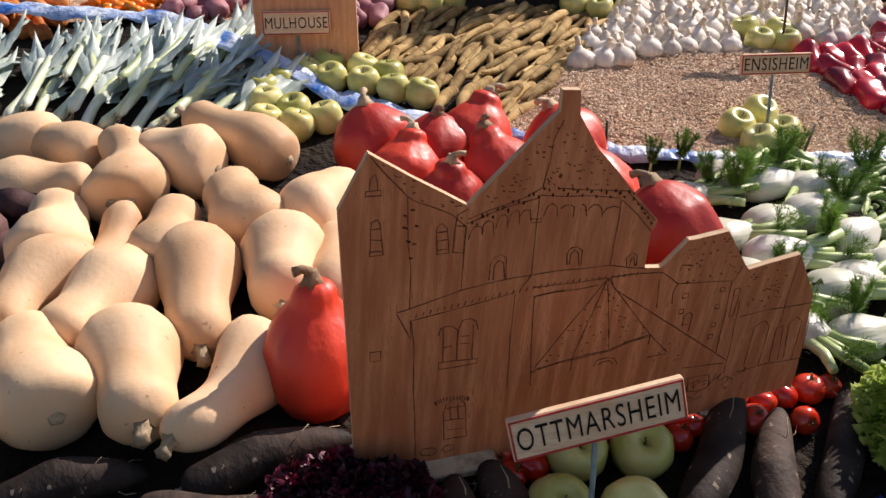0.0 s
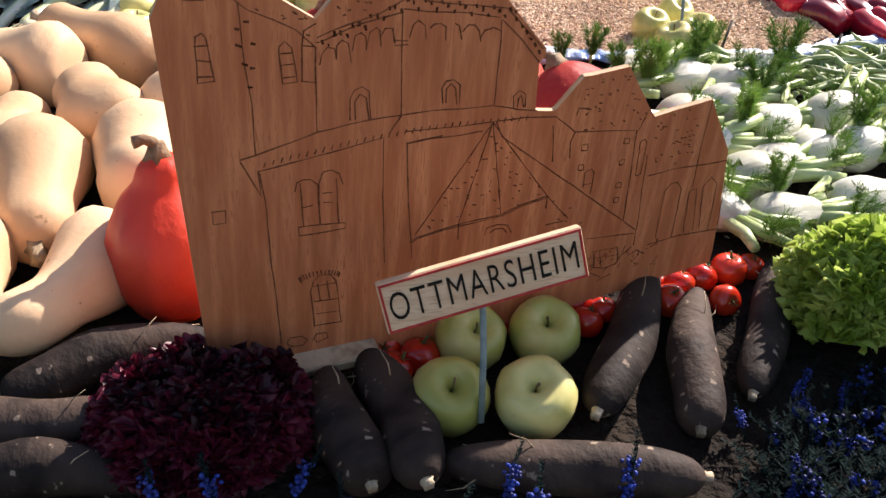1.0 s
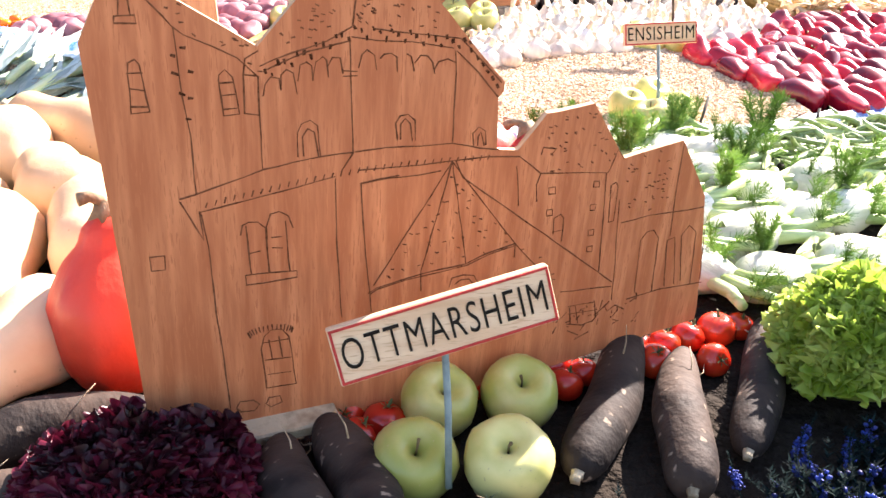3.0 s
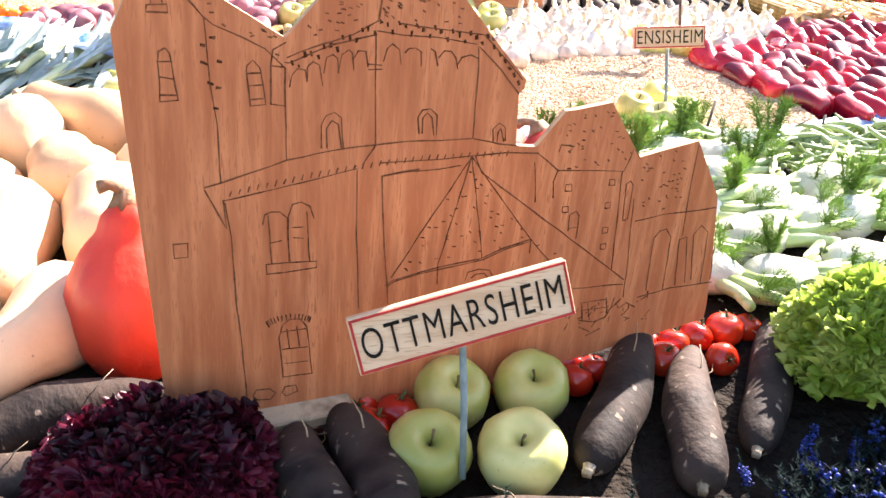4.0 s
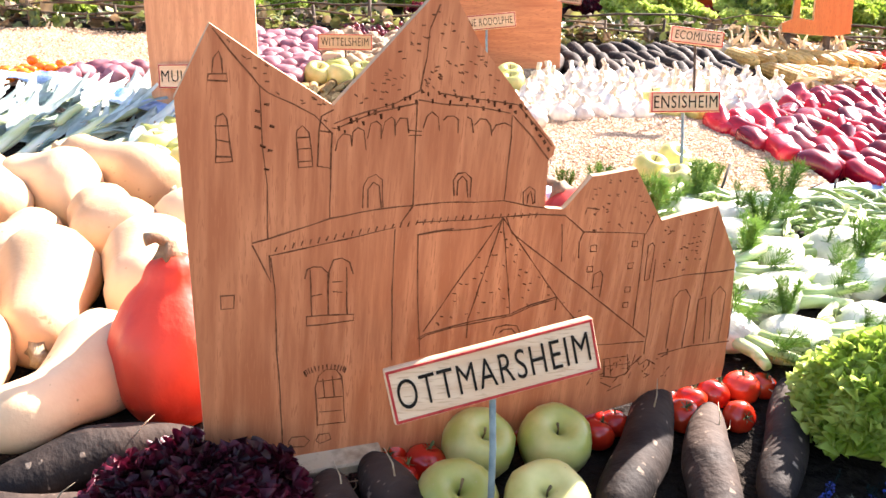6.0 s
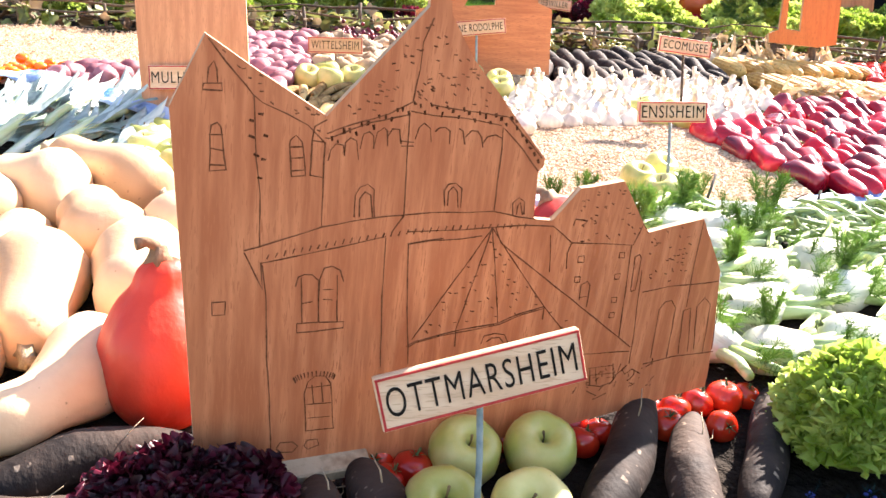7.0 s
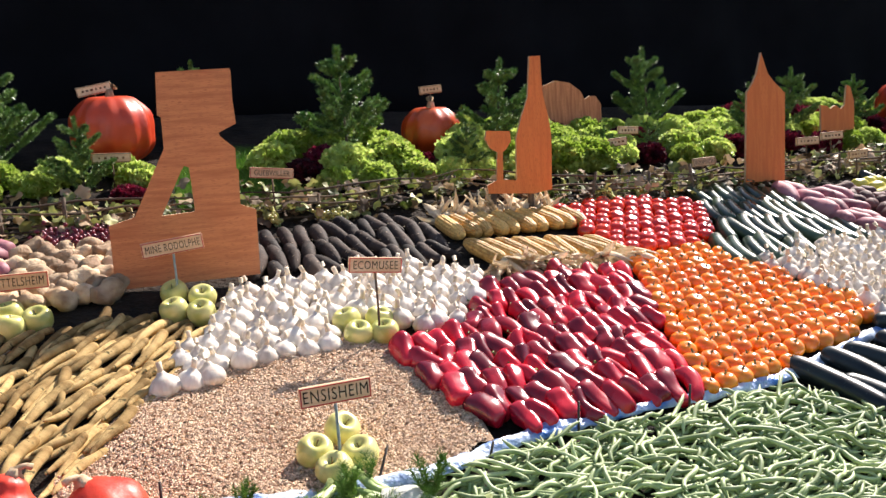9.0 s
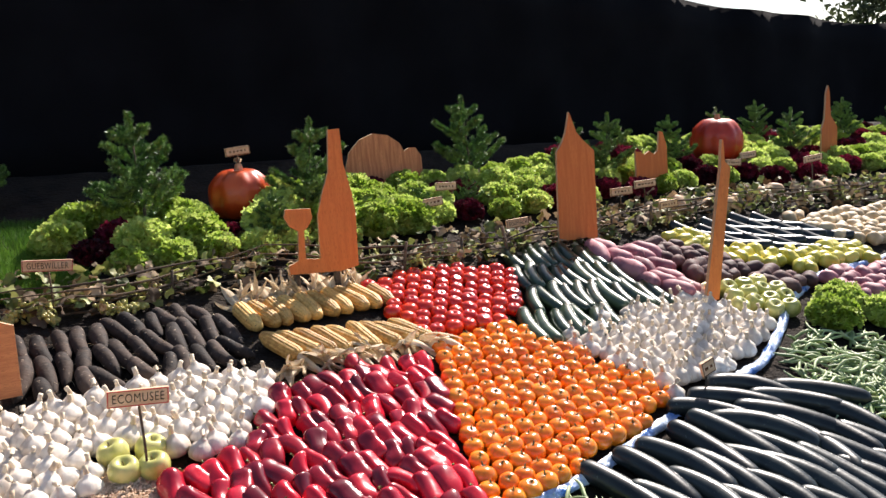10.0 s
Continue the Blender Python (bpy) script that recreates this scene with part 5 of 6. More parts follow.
def tuft(count, length, seed, thin=0.0007, spread_deg=60):
    """Feathery foliage: fine strands branching off a few ribs."""
    r = random.Random(seed)
    vs, fs = [], []
    for q in range(7):
        axis = pose(0, 0, 0, r.uniform(-spread_deg, spread_deg) * 0.5, r.uniform(-spread_deg, spread_deg) * 0.5, r.uniform(0, 360)).to_3x3() @ Vector((0, 0, 1))
        for i in range(count // 7):
            t = r.uniform(0.15, 1)
            p = axis * length * t
            d = (axis * 0.6 + Vector((r.uniform(-1, 1), r.uniform(-1, 1), r.uniform(-0.6, 1)))).normalized() * r.uniform(0.008, 0.02)
            s = d.cross(Vector((r.uniform(-1, 1), r.uniform(-1, 1), 0.3))).normalized() * thin
            o = len(vs)
            vs += [tuple(p - s), tuple(p + s), tuple(p + d + s * 0.4), tuple(p + d - s * 0.4)]
            fs.append((o, o + 1, o + 2, o + 3))
        o = len(vs)
        s = axis.cross(Vector((0.3, 0.9, 0.1))).normalized() * thin * 1.4
        vs += [tuple(-s), tuple(s), tuple(axis * length + s * 0.4), tuple(axis * length - s * 0.4)]
        fs.append((o, o + 1, o + 2, o + 3))
    return vs, fs


def fennel(kind):
    ob = thing("fennel", "white fennel bulb with cut green stalks and feathery fronds", "fennel", "fennel bulbs")
    keys = [(0.010, -0.055), (0.027, -0.050), (0.043, -0.03), (0.047, -0.006), (0.041, 0.020), (0.030, 0.044), (0.022, 0.06)]
    part("bulb", lathe(smooth_profile(keys, 18), 26, 7, 0.035, 0.1, squash=0.72, seed=kind), FENBULB, ob)
    for k in range(5):
        a = (k - 2) * 0.3
        ln = (0.085, 0.06, 0.10, 0.05, 0.075)[(k + kind) % 5]
        st = part("stalk", tube([(0.012 * (k - 2) * 0.8, 0.004 * (k % 2), 0.04), (0.02 * (k - 2) * 0.8, 0.004 * (k % 2), 0.08), (0.02 * (k - 2) + ln * math.sin(a) * 0.5, 0.012 * (k % 2), 0.05 + ln)], [0.0105, 0.0095, 0.0075], 9), FENSTALK, ob)
        if k in ((1, 3, 4) if kind else (0, 2)):
            part("frond", moved(tuft(420, 0.055, k + 9 * kind, 0.0005), Matrix.Translation((0.02 * (k - 2), 0.0, 0.06 + ln * 0.4)) @ pose(0, 0, 0, -70 + 30 * k, 20 * (k - 2), 0)), FROND, st)
    return ob


FN = [(0.688, 1.49, 10), (0.737, 1.403, 22), (0.785, 1.33, 35), (0.993, 1.267, -20), (0.557, 1.321, 5), (0.633, 1.27, 8), (0.812, 1.245, 12), (0.51, 1.426, 18), (1.005, 1.18, 0), (0.694, 1.185, 15), (0.69, 1.085, 10),
      (0.885, 1.26, 20), (0.57, 1.20, -30), (0.60, 1.11, -60), (0.82, 1.12, 10), (0.62, 1.51, 25), (0.84, 1.52, 150), (0.735, 1.215, 25), (0.655, 1.365, 20), (0.9, 1.365, 30), (0.93, 1.1, 5), (0.765, 1.485, 15)]
rng = random.Random(32)
spread([fennel(0), fennel(1)], [lying(x, y, 0.03, yaw + rng.gauss(0, 6), -6, rng.choice((90, 80, 100)), rng.uniform(0.78, 0.98)) for x, y, yaw in FN])
for i, (x, y, s) in enumerate(((0.49, 1.54, 0.7), (0.62, 1.46, 1.0), (0.88, 1.52, 1.15), (0.90, 1.30, 1.0), (0.73, 1.31, 0.9), (0.66, 1.48, 0.9), (0.55, 1.56, 0.8), (0.73, 1.54, 1.0), (0.58, 1.46, 0.9), (0.80, 1.42, 0.9), (0.62, 1.2, 0.9), (0.70, 1.13, 0.8))):
    f = thing("fennel_plant", "upright feathery green fennel shoot between the bulbs", "fennel", "fennel shoots")
    part("frond", tuft(1500, 0.075, 40 + i, 0.0005, 50), FROND, f)
    part("stalk", tube([(0, 0, -0.03), (0.002, 0, 0.03)], [0.004, 0.0025], 7), FENSTALK, f)
    f.matrix_basis = standing(x, y, 0.03, i * 50, 0, 0, s)


def bean(r):
    ln, c, w = r.uniform(0.085, 0.125), r.uniform(-0.028, 0.028), r.uniform(-0.012, 0.012)
    n = 7
    pts = [(ln * (i / n - 0.5), c * (math.sin(math.pi * i / n) - 0.5) + w * math.sin(2 * math.pi * i / n), 0.004 * math.sin(3 * i / n)) for i in range(n + 1)]
    return tube(pts, [0.0012, 0.0042, 0.0049, 0.005, 0.005, 0.0048, 0.004, 0.0009], 6)


BEAN_BED = [(0.92, 1.57), (1.2, 1.65), (1.42, 1.69), (1.84, 1.73), (2.0, 1.56), (2.15, 1.36), (1.9, 1.02), (1.3, 1.0), (1.08, 1.16), (0.92, 1.40)]
BEAN_BED2 = [(2.80, 2.04), (3.05, 2.18), (3.45, 1.95), (3.0, 1.5), (2.74, 1.68), (2.80, 1.95)]


def bean_pile(poly, count, seed):
    r = random.Random(seed)
    pieces, n = [], 0
    x0, x1, y0, y1 = min(p[0] for p in poly), max(p[0] for p in poly), min(p[1] for p in poly), max(p[1] for p in poly)
    while n < count:
        x, y = r.uniform(x0, x1), r.uniform(y0, y1)
        if inside((x, y), poly):
            pieces.append(moved(bean(r), Matrix.Translation((x, y, G(x, y) + r.uniform(0.006, 0.032))) @ TILTED @ pose(0, 0, 0, r.uniform(0, 360), r.gauss(0, 8), r.gauss(8, 38))))
            n += 1
    tagged(part("green_beans", join(*pieces), BEAN), "heap of slender green beans lying crosswise", "beans", kind="stuff")


bean_pile(BEAN_BED, 1700, 5)
bean_pile(BEAN_BED2, 480, 6)
rng = random.Random(33)
pods = []
for k in range(8):
    b = tagged(part("green_bean", bean(rng), BEANONE), "slender green bean on top of the heap", "bean", "green beans")
    pods.append(b)
spots = [q for q in pack(BEAN_BED, 0.062, 0.05, 15, 0.4, 18)][:270]
spread(pods, [Matrix.Translation((x, y, G(x, y) + rng.uniform(0.034, 0.044))) @ TILTED @ pose(0, 0, 0, rng.uniform(0, 360), rng.gauss(0, 7), rng.gauss(8, 36)) for x, y in spots])


def frill(w, h, seed, waves=11, depth=0.22, nu=22):
    """One curly floret of a lettuce leaf: a small fan, tightly ruffled toward its edge."""
    r = random.Random(seed)
    nv = 4
    vs, fs = [], []
    ph = r.uniform(0, 6)
    for j in range(nv + 1):
        t = j / nv
        for i in range(nu + 1):
            u = i / nu * 2 - 1
            a = u * 1.5
            rad = h * (0.15 + 0.85 * t) * (1 - 0.1 * u * u)
            k = depth * h * t ** 1.3
            ruf = k * (math.sin(waves * u + ph) + 0.7 * math.sin(1.9 * waves * u + 2 * ph + 3 * t))
            vs.append((rad * math.sin(a) * w / h, ruf + 0.3 * h * t * t, rad * math.cos(a * 0.75) + 0.6 * k * math.cos(1.9 * waves * u + ph)))
    for j in range(nv):
        for i in range(nu):
            fs.append((j * (nu + 1) + i, j * (nu + 1) + i + 1, (j + 1) * (nu + 1) + i + 1, (j + 1) * (nu + 1) + i))
    return vs, fs


def lettuce(name, mat, label, group, seed, count=250, joined=True, tall=0.8, fine=1.0):
    """A rounded head of ruffled leaf edges over a dome."""
    ob = thing(name, label, "lettuce", group)
    r = random.Random(seed)
    leaves, shapes = [], [frill(0.020, 0.021, seed + k) if joined else frill(0.026, 0.014, seed + k, 10, 0.5, 44) for k in range(5)]
    for i in range(count):
        e = math.acos(1 - (i + 0.5) / count * 1.12)
        az = i * 2.399963 + r.uniform(-0.25, 0.25)
        d = Vector((math.sin(e) * math.cos(az), math.sin(e) * math.sin(az), math.cos(e)))
        rad = 0.058 * (1 + 0.22 * noise.noise(d * 2.3 + Vector((seed, 0, 0)))) * r.uniform(0.82, 1.08)
        p = Vector((d.x * rad, d.y * rad, 0.02 + max(-0.012, d.z * rad * tall)))
        up = (d + Vector((0, 0, 0.35))).normalized()
        m = Matrix.Translation(p) @ up.to_track_quat("Z", "Y").to_matrix().to_4x4() @ pose(0, 0, 0, r.uniform(-36, 36), r.uniform(-36, 36), r.uniform(0, 360)) @ Matrix.Scale(fine * r.uniform(0.8, 1.25), 4)
        leaves.append((m, r.randrange(5)))
    if joined:
        part("leaves", join(*[moved(shapes[k], m) for m, k in leaves]), mat, ob)
    else:
        meshes = [part("leaf", shapes[k], mat, ob) for k in range(5)]
        part("inner_leaves", join(*[moved(shapes[k], m) for m, k in leaves[300:]]), mat, ob)
        for i, (m, k) in enumerate(leaves[:300]):
            leaf = meshes[i] if i < 5 else new("leaf", meshes[k].data)
            leaf.parent = ob
            leaf.matrix_basis = m
    part("heart", lathe(smooth_profile([(0.02, -0.012), (0.05, 0.0), (0.06, 0.022), (0.046, 0.046), (0.004, 0.062)], 10), 16, 5, 0.08, 0.2), mat, ob)
    return ob


BIG = 760
g = lettuce("green_lettuce", LETTUCE, "bright green curly lettuce beside the tomatoes", "curly lettuces", 3, BIG, False, 1.05, 0.8)
g.matrix_basis = standing(0.695, 0.895, 0.02, 20, -8, 0, 1.22)
g = lettuce("green_lettuce", LETTUCE, "bright green curly lettuce at the bean heap", "curly lettuces", 4, BIG, False, 0.8, 0.8)
g.matrix_basis = standing(1.17, 1.08, 0.02, 90, -8, 0, 1.1)
for i, (x, y) in enumerate(((0.875, 0.965), (1.03, 1.03))):
    g = lettuce("green_lettuce", LETTUCE, "bright green curly lettuce in front of the fennel", "curly lettuces", 20 + i, BIG, False, 0.8, 0.8)
    g.matrix_basis = standing(x, y, 0.02, 70 * i, -8, 0, 1.15)
g = lettuce("red_lettuce", SHADED_MAROON, "maroon curly lettuce in the front bed, colour darkened for shade", "curly lettuces", 5, 1000, False, fine=0.6)
g.matrix_basis = standing(-0.01, 0.775, 0.0, 0, 0, 0, 1.25) @ Matrix.Diagonal((1.22, 1.0, 0.95, 1))
for i, (x, y) in enumerate(((3.22, 2.2), (3.42, 2.15), (3.34, 2.28))):
    g = lettuce("green_lettuce", LETTUCE, "bright green curly lettuce beside the far beans", "curly lettuces", 6 + i)
    g.matrix_basis = standing(x, y, 0.01, 40 * i, 0, 0, 1.15)

TREES = [(-0.09, 3.62, 0.36), (-0.42, 3.75, 0.33), (0.22, 3.3, 0.26), (0.62, 4.0, 0.3), (1.2, 3.6, 0.42), (1.84, 3.58, 0.38), (1.62, 3.36, 0.2), (2.76, 3.9, 0.37), (2.25, 3.42, 0.16), (3.42, 3.72, 0.31), (3.24, 3.75, 0.27),
         (3.93, 3.82, 0.26), (4.43, 4.02, 0.24), (4.83, 4.12, 0.24), (4.79, 3.82, 0.27), (5.44, 4.02, 0.26), (5.95, 4.0, 0.26), (-1.05, 3.85, 0.32), (2.55, 3.55, 0.15)]
PUMP = [(0.305, 3.75, 0.155, 0.26, 12), (1.59, 3.72, 0.125, 0.2, 10), (4.31, 3.9, 0.14, 0.245, 11), (-0.83, 3.70, 0.1, 0.12, 9)]


def free(x, y, gap):
    return all(math.hypot(x - a, y - b) > gap for a, b, *_ in TREES) and all(math.hypot(x - a, y - b) > r + 0.015 for a, b, r, *_ in PUMP)


rng = random.Random(34)
LETT = [(-1.6, 3.02), (-0.9, 3.02), (0.0, 3.16), (0.5, 3.2), (0.5, 3.55), (-1.6, 3.6)]
LETT2 = [(0.84, 3.6), (0.93, 3.28), (1.4, 3.24), (1.9, 3.3), (2.7, 3.36), (3.6, 3.46), (5.5, 3.5), (6.4, 3.55), (6.4, 4.3), (3.5, 4.1), (2.2, 3.85), (1.0, 3.74)]
seats = [q for poly, gap in ((LETT, 0.19), (LETT2, 0.158)) for q in pack(poly, gap, gap * 0.85, 6, 0.2, 35) if free(*q, 0.06)]
reds = [q for i, q in enumerate(seats) if rng.random() < (0.18 if q[0] < 2.4 else 0.4)]
greens = [q for q in seats if q not in reds]
spread([lettuce("green_lettuce", LETTUCE, "bright green curly lettuce in the back row", "back row lettuces", 10 + k) for k in range(2)],
       [standing(x, y, 0.012, rng.uniform(0, 360), rng.uniform(-12, 6), rng.uniform(-8, 8), rng.uniform(0.85, 1.15) * (1.4 if 0.8 < x < 2.2 and y > 3.35 else 1)) for x, y in greens])
spread([lettuce("red_lettuce", REDLET, "dark red curly lettuce in the back row", "back row lettuces", 14)],
       [standing(x, y, 0.012, rng.uniform(0, 360), rng.uniform(-12, 6), rng.uniform(-8, 8), rng.uniform(0.8, 1.05)) for x, y in reds])


def fir(kind):
    ob = thing("fir_sapling", "young dark green fir sapling planted among lettuces", "fir tree", "fir saplings")
    r = random.Random(50 + kind)
    part("trunk", tube([(0, 0, -0.06), (0.003, 0, 0.3), (0, 0.002, 0.6), (0, 0, 0.97)], [0.016, 0.013, 0.009, 0.004], 8), BARK, ob)

    def spray(a, b):
        """A twig from a to b, brushed all round with needles."""
        vs, fs = tube([a, (a + b) / 2, b], [0.007, 0.005, 0.003], 5)
        d = (b - a).normalized()
        for i in range(int((b - a).length / 0.0006)):
            p = a.lerp(b, 1 - r.random() ** 1.25)
            q = (d * 0.45 + Vector((r.gauss(0, 1), r.gauss(0, 1), r.gauss(0.2, 1))).normalized()).normalized() * r.uniform(0.042, 0.062)
            s = q.cross(Vector((r.gauss(0, 1), r.gauss(0, 1), r.gauss(0, 1)))).normalized() * 0.0056
            o = len(vs)
            vs += [tuple(p - s), tuple(p + s), tuple(p + q)]
            fs.append((o, o + 1, o + 2))
        return vs, fs

    z, tier = 0.1, 0
    while z < 0.9:
        reach = (0.56 - 0.47 * z) * r.uniform(0.85, 1.1)
        for k in range(r.choice((3, 4, 4))):
            a = 2.4 * tier + k * 1.35 + r.uniform(-0.3, 0.3)
            ln = reach * r.uniform(0.75, 1.1)
            tip = Vector((ln * math.cos(a), ln * math.sin(a), z + ln * r.uniform(0.5, 0.95)))
            root = Vector((0, 0, z))
            tw = [spray(root, tip)]
            for f, s in ((0.42, 1), (0.5, -1), (0.75, 1)):
                p = root.lerp(tip, f)
                side = Vector((-math.sin(a), math.cos(a), 0.1)) * s
                tw.append(spray(p, p + ((tip - root).normalized() * 0.75 + side * 0.65) * ln * 0.42))
            part("branch", join(*tw), NEEDLE, ob)
        z += 0.175
        tier += 1
    part("leader", spray(Vector((0, 0, 0.78)), Vector((0.004, 0, 1.05))), NEEDLE, ob)
    return ob


spread([fir(0), fir(1)], [standing(x, y, 0.0, 73 * i, rng.uniform(-4, 4), rng.uniform(-5, 5), h * 1.04, 0.15) for i, (x, y, h) in enumerate(TREES)])
for i, (x, y, r, h, n) in enumerate(PUMP):
    ob = thing("pumpkin", ("large ribbed orange pumpkin standing behind the lettuces", "flat orange pumpkin behind the lettuces", "dark red-orange pumpkin far behind the lettuces", "small orange pumpkin at the dark fence")[i], "pumpkin", "pumpkins")
    k = [(0.02, 0.02), (0.6, 0.03), (0.93, 0.22), (1.0, 0.48), (0.9, 0.76), (0.55, 0.97), (0.2, 0.98), (0.08, 0.92)]
    part("skin", lathe(smooth_profile([(a * r, b * h) for a, b in k], 26), 60, n, 0.035, 0.05, seed=i), PUMPKIN2 if i in (1, 3) else PUMPKIN, ob)
    part("stem", tube([(0, 0, h * 0.9), (0.004, 0, h + 0.02), (0.02, 0.01, h + 0.035)], [0.022, 0.014, 0.017], 9), STEM, ob)
    ob.matrix_basis = standing(x, y, -0.01, 50 * i, 0, 0, 1, 0.3)


# ---- vine edging, grass, heather ----
def vine_leaf(s):
    rim = []
    for k in range(15):
        a = -math.pi / 2 + 2 * math.pi * k / 15
        rr = s * (0.75 + 0.28 * math.cos(2.5 * (a - math.pi / 2)) ** 2)
        rim.append((rr * math.cos(a), rr * math.sin(a), 0.22 * s * math.sin(3 * a)))
    return [(0, 0, 0.12 * s)] + rim, [(0, 1 + k, 1 + (k + 1) % 15) for k in range(15)]


def edge_y(x):
    """Line of the woven vine edging."""
    return 2.92 + 0.06 * math.sin(x * 2.2) + (0.20 * min(1, max(0, (x - 1.0) / 0.5)) if x < 1.5 else 0.2) - (0.09 * min(1, max(0, (x - 1.5) / 0.3))) + 0.06 * max(0, x - 2.6)


for name, mat, label, count, seed in (("vine_leaves", VINE, "green and yellowing vine leaves along the edging", 1300, 1), ("dry_vine_leaves", DRYLEAF, "dry brown vine leaves along the edging", 1100, 2)):
    r = random.Random(seed)
    ls = []
    for _ in range(count):
        x = r.uniform(-1.4, 6.2)
        y = edge_y(x) + r.uniform(-0.03, 0.26)
        ls.append(moved(vine_leaf(r.uniform(0.012, 0.03)), Matrix.Translation((x, y, G(x, y) + r.uniform(0.008, 0.07))) @ pose(0, 0, 0, r.gauss(-20, 35), r.gauss(0, 35), r.uniform(0, 360))))
    tagged(part(name, join(*ls), mat), label, "vine leaves", kind="stuff")
r = random.Random(61)
for k in range(5):
    pts, x = [], -1.6
    while x < 6.4:
        pts.append((x, edge_y(x) + 0.03 + r.gauss(0, 0.012) + 0.02 * (k % 2), G(x, edge_y(x)) + 0.02 + 0.022 * k + r.gauss(0, 0.007)))
        x += 0.13
    tagged(part("vine_rod", tube(pts, [0.0035 + 0.0012 * math.sin(i) for i in range(len(pts))], 6), TWIG), "long thin brown vine shoot woven between stakes", "vine", "vine rods")
stakes = []
for i in range(30):
    x = -1.3 + 0.25 * i + r.uniform(-0.06, 0.06)
    stakes.append(Matrix.Translation((x, edge_y(x) + 0.03, G(x, edge_y(x)) - 0.02)) @ pose(0, 0, 0, r.gauss(0, 4), r.gauss(0, 5), 0) @ Matrix.Scale(r.uniform(0.8, 1.25), 4))
spread([tagged(part("wooden_stake", tube([(0, 0, 0), (0.001, 0, 0.07), (0, 0, 0.135)], [0.0065, 0.006, 0.0055], 8), TWIG), "short brown wooden stake in the edging", "stake", "edging stakes")], stakes)


def bunch(seed, mat, label):
    ob = thing("grape_bunch", label, "grapes", "grape bunches")
    r = random.Random(seed)
    ball = lathe(smooth_profile([(0.0005, -0.0075), (0.0055, -0.0045), (0.0072, 0.0), (0.0055, 0.0045), (0.0005, 0.0075)], 6), 8)
    for i in range(46):
        t = i / 46
        w = 0.03 * (1 - t * 0.75)
        part("grape", ball, mat, ob).matrix_basis = pose(r.gauss(0, w * 0.6), 0.09 * t - 0.04, 0.012 + abs(r.gauss(0, w * 0.5)))
    part("stalk", tube([(0, -0.03, 0.02), (0, -0.05, 0.03), (0.01, -0.065, 0.03)], 0.0018, 6), TWIG, ob)
    return ob


GR = [(0.80, 2.98), (0.98, 2.97), (1.04, 2.96), (2.06, 3.05), (2.2, 3.04), (2.45, 3.08), (1.1, 3.04), (0.72, 3.0)]
spread([bunch(1, GRAPE, "pale yellow-green grape bunch lying at the vine edging")], [standing(x, y, 0.012, 200 + 40 * i, 0, 0, 1, 1) for i, (x, y) in enumerate(GR)])
spread([bunch(2, DARKGRAPE, "dark red grape bunch lying behind the roots")], [standing(0.14 + 0.07 * (i % 4), 2.86 + 0.05 * (i // 4), 0.015, 60 * i, 0, 0, 1, 1) for i in range(8)])


def blades(name, poly, count, h, label):
    r = random.Random(71)
    vs, fs = [], []
    x0, x1, y0, y1 = min(p[0] for p in poly), max(p[0] for p in poly), min(p[1] for p in poly), max(p[1] for p in poly)
    while len(fs) < count:
        x, y = r.uniform(x0, x1), r.uniform(y0, y1)
        if not inside((x, y), poly):
            continue
        a, k, o = r.uniform(0, 6.28), r.uniform(0.5, 1.1) * h, len(vs)
        z = G(x, y)
        dx, dy = 0.0016 * math.cos(a), 0.0016 * math.sin(a)
        vs += [(x - dx, y - dy, z), (x + dx, y + dy, z), (x + r.gauss(0, 0.35) * k, y + r.gauss(0, 0.35) * k, z + k)]
        fs.append((o, o + 1, o + 2))
    tagged(part(name, (vs, fs), GRASS, smooth=False), label, "grass", kind="stuff")


blades("grass", [(0.52, 3.12), (0.98, 3.18), (0.92, 3.5), (0.9, 3.8), (0.55, 3.85), (0.5, 3.72)], 14000, 0.035, "short green lawn grass in front of the fence")


def heather(kind):
    ob = thing("heather_sprig", "blue dyed heather sprig with dark green tips", "heather", "heather sprigs")
    r = random.Random(80 + kind)
    part("stem", tube([(0, 0, -0.02), (0.003, 0, 0.03), (0.006, 0.002, 0.07)], [0.0012, 0.001, 0.0006], 5), HEATH, ob)
    bell = lathe([(0.0004, 0), (0.0018, 0.001), (0.0022, 0.003), (0.0013, 0.005)], 5)
    part("bloom_spike", join(*[moved(bell, pose(0.003 * r.gauss(0, 1), 0.003 * r.gauss(0, 1), 0.018 + 0.036 * r.random(), r.uniform(40, 140), 0, r.uniform(0, 360))) for _ in range(60)]), BLOOM, ob, "small vivid blue flowers")
    vs, fs = [], []
    for i in range(120):
        z = r.uniform(-0.01, 0.085)
        a, o = r.uniform(0, 6.28), len(vs)
        p = Vector((0.005 * max(0, z) / 0.07, 0, z))
        d = Vector((math.cos(a), math.sin(a), 0.9)) * r.uniform(0.004, 0.007)
        s = Vector((-math.sin(a), math.cos(a), 0)) * 0.0009
        vs += [tuple(p - s), tuple(p + s), tuple(p + d)]
        fs.append((o, o + 1, o + 2))
    part("foliage", (vs, fs), HEATH, ob, "tiny dark green leaves")
    return ob


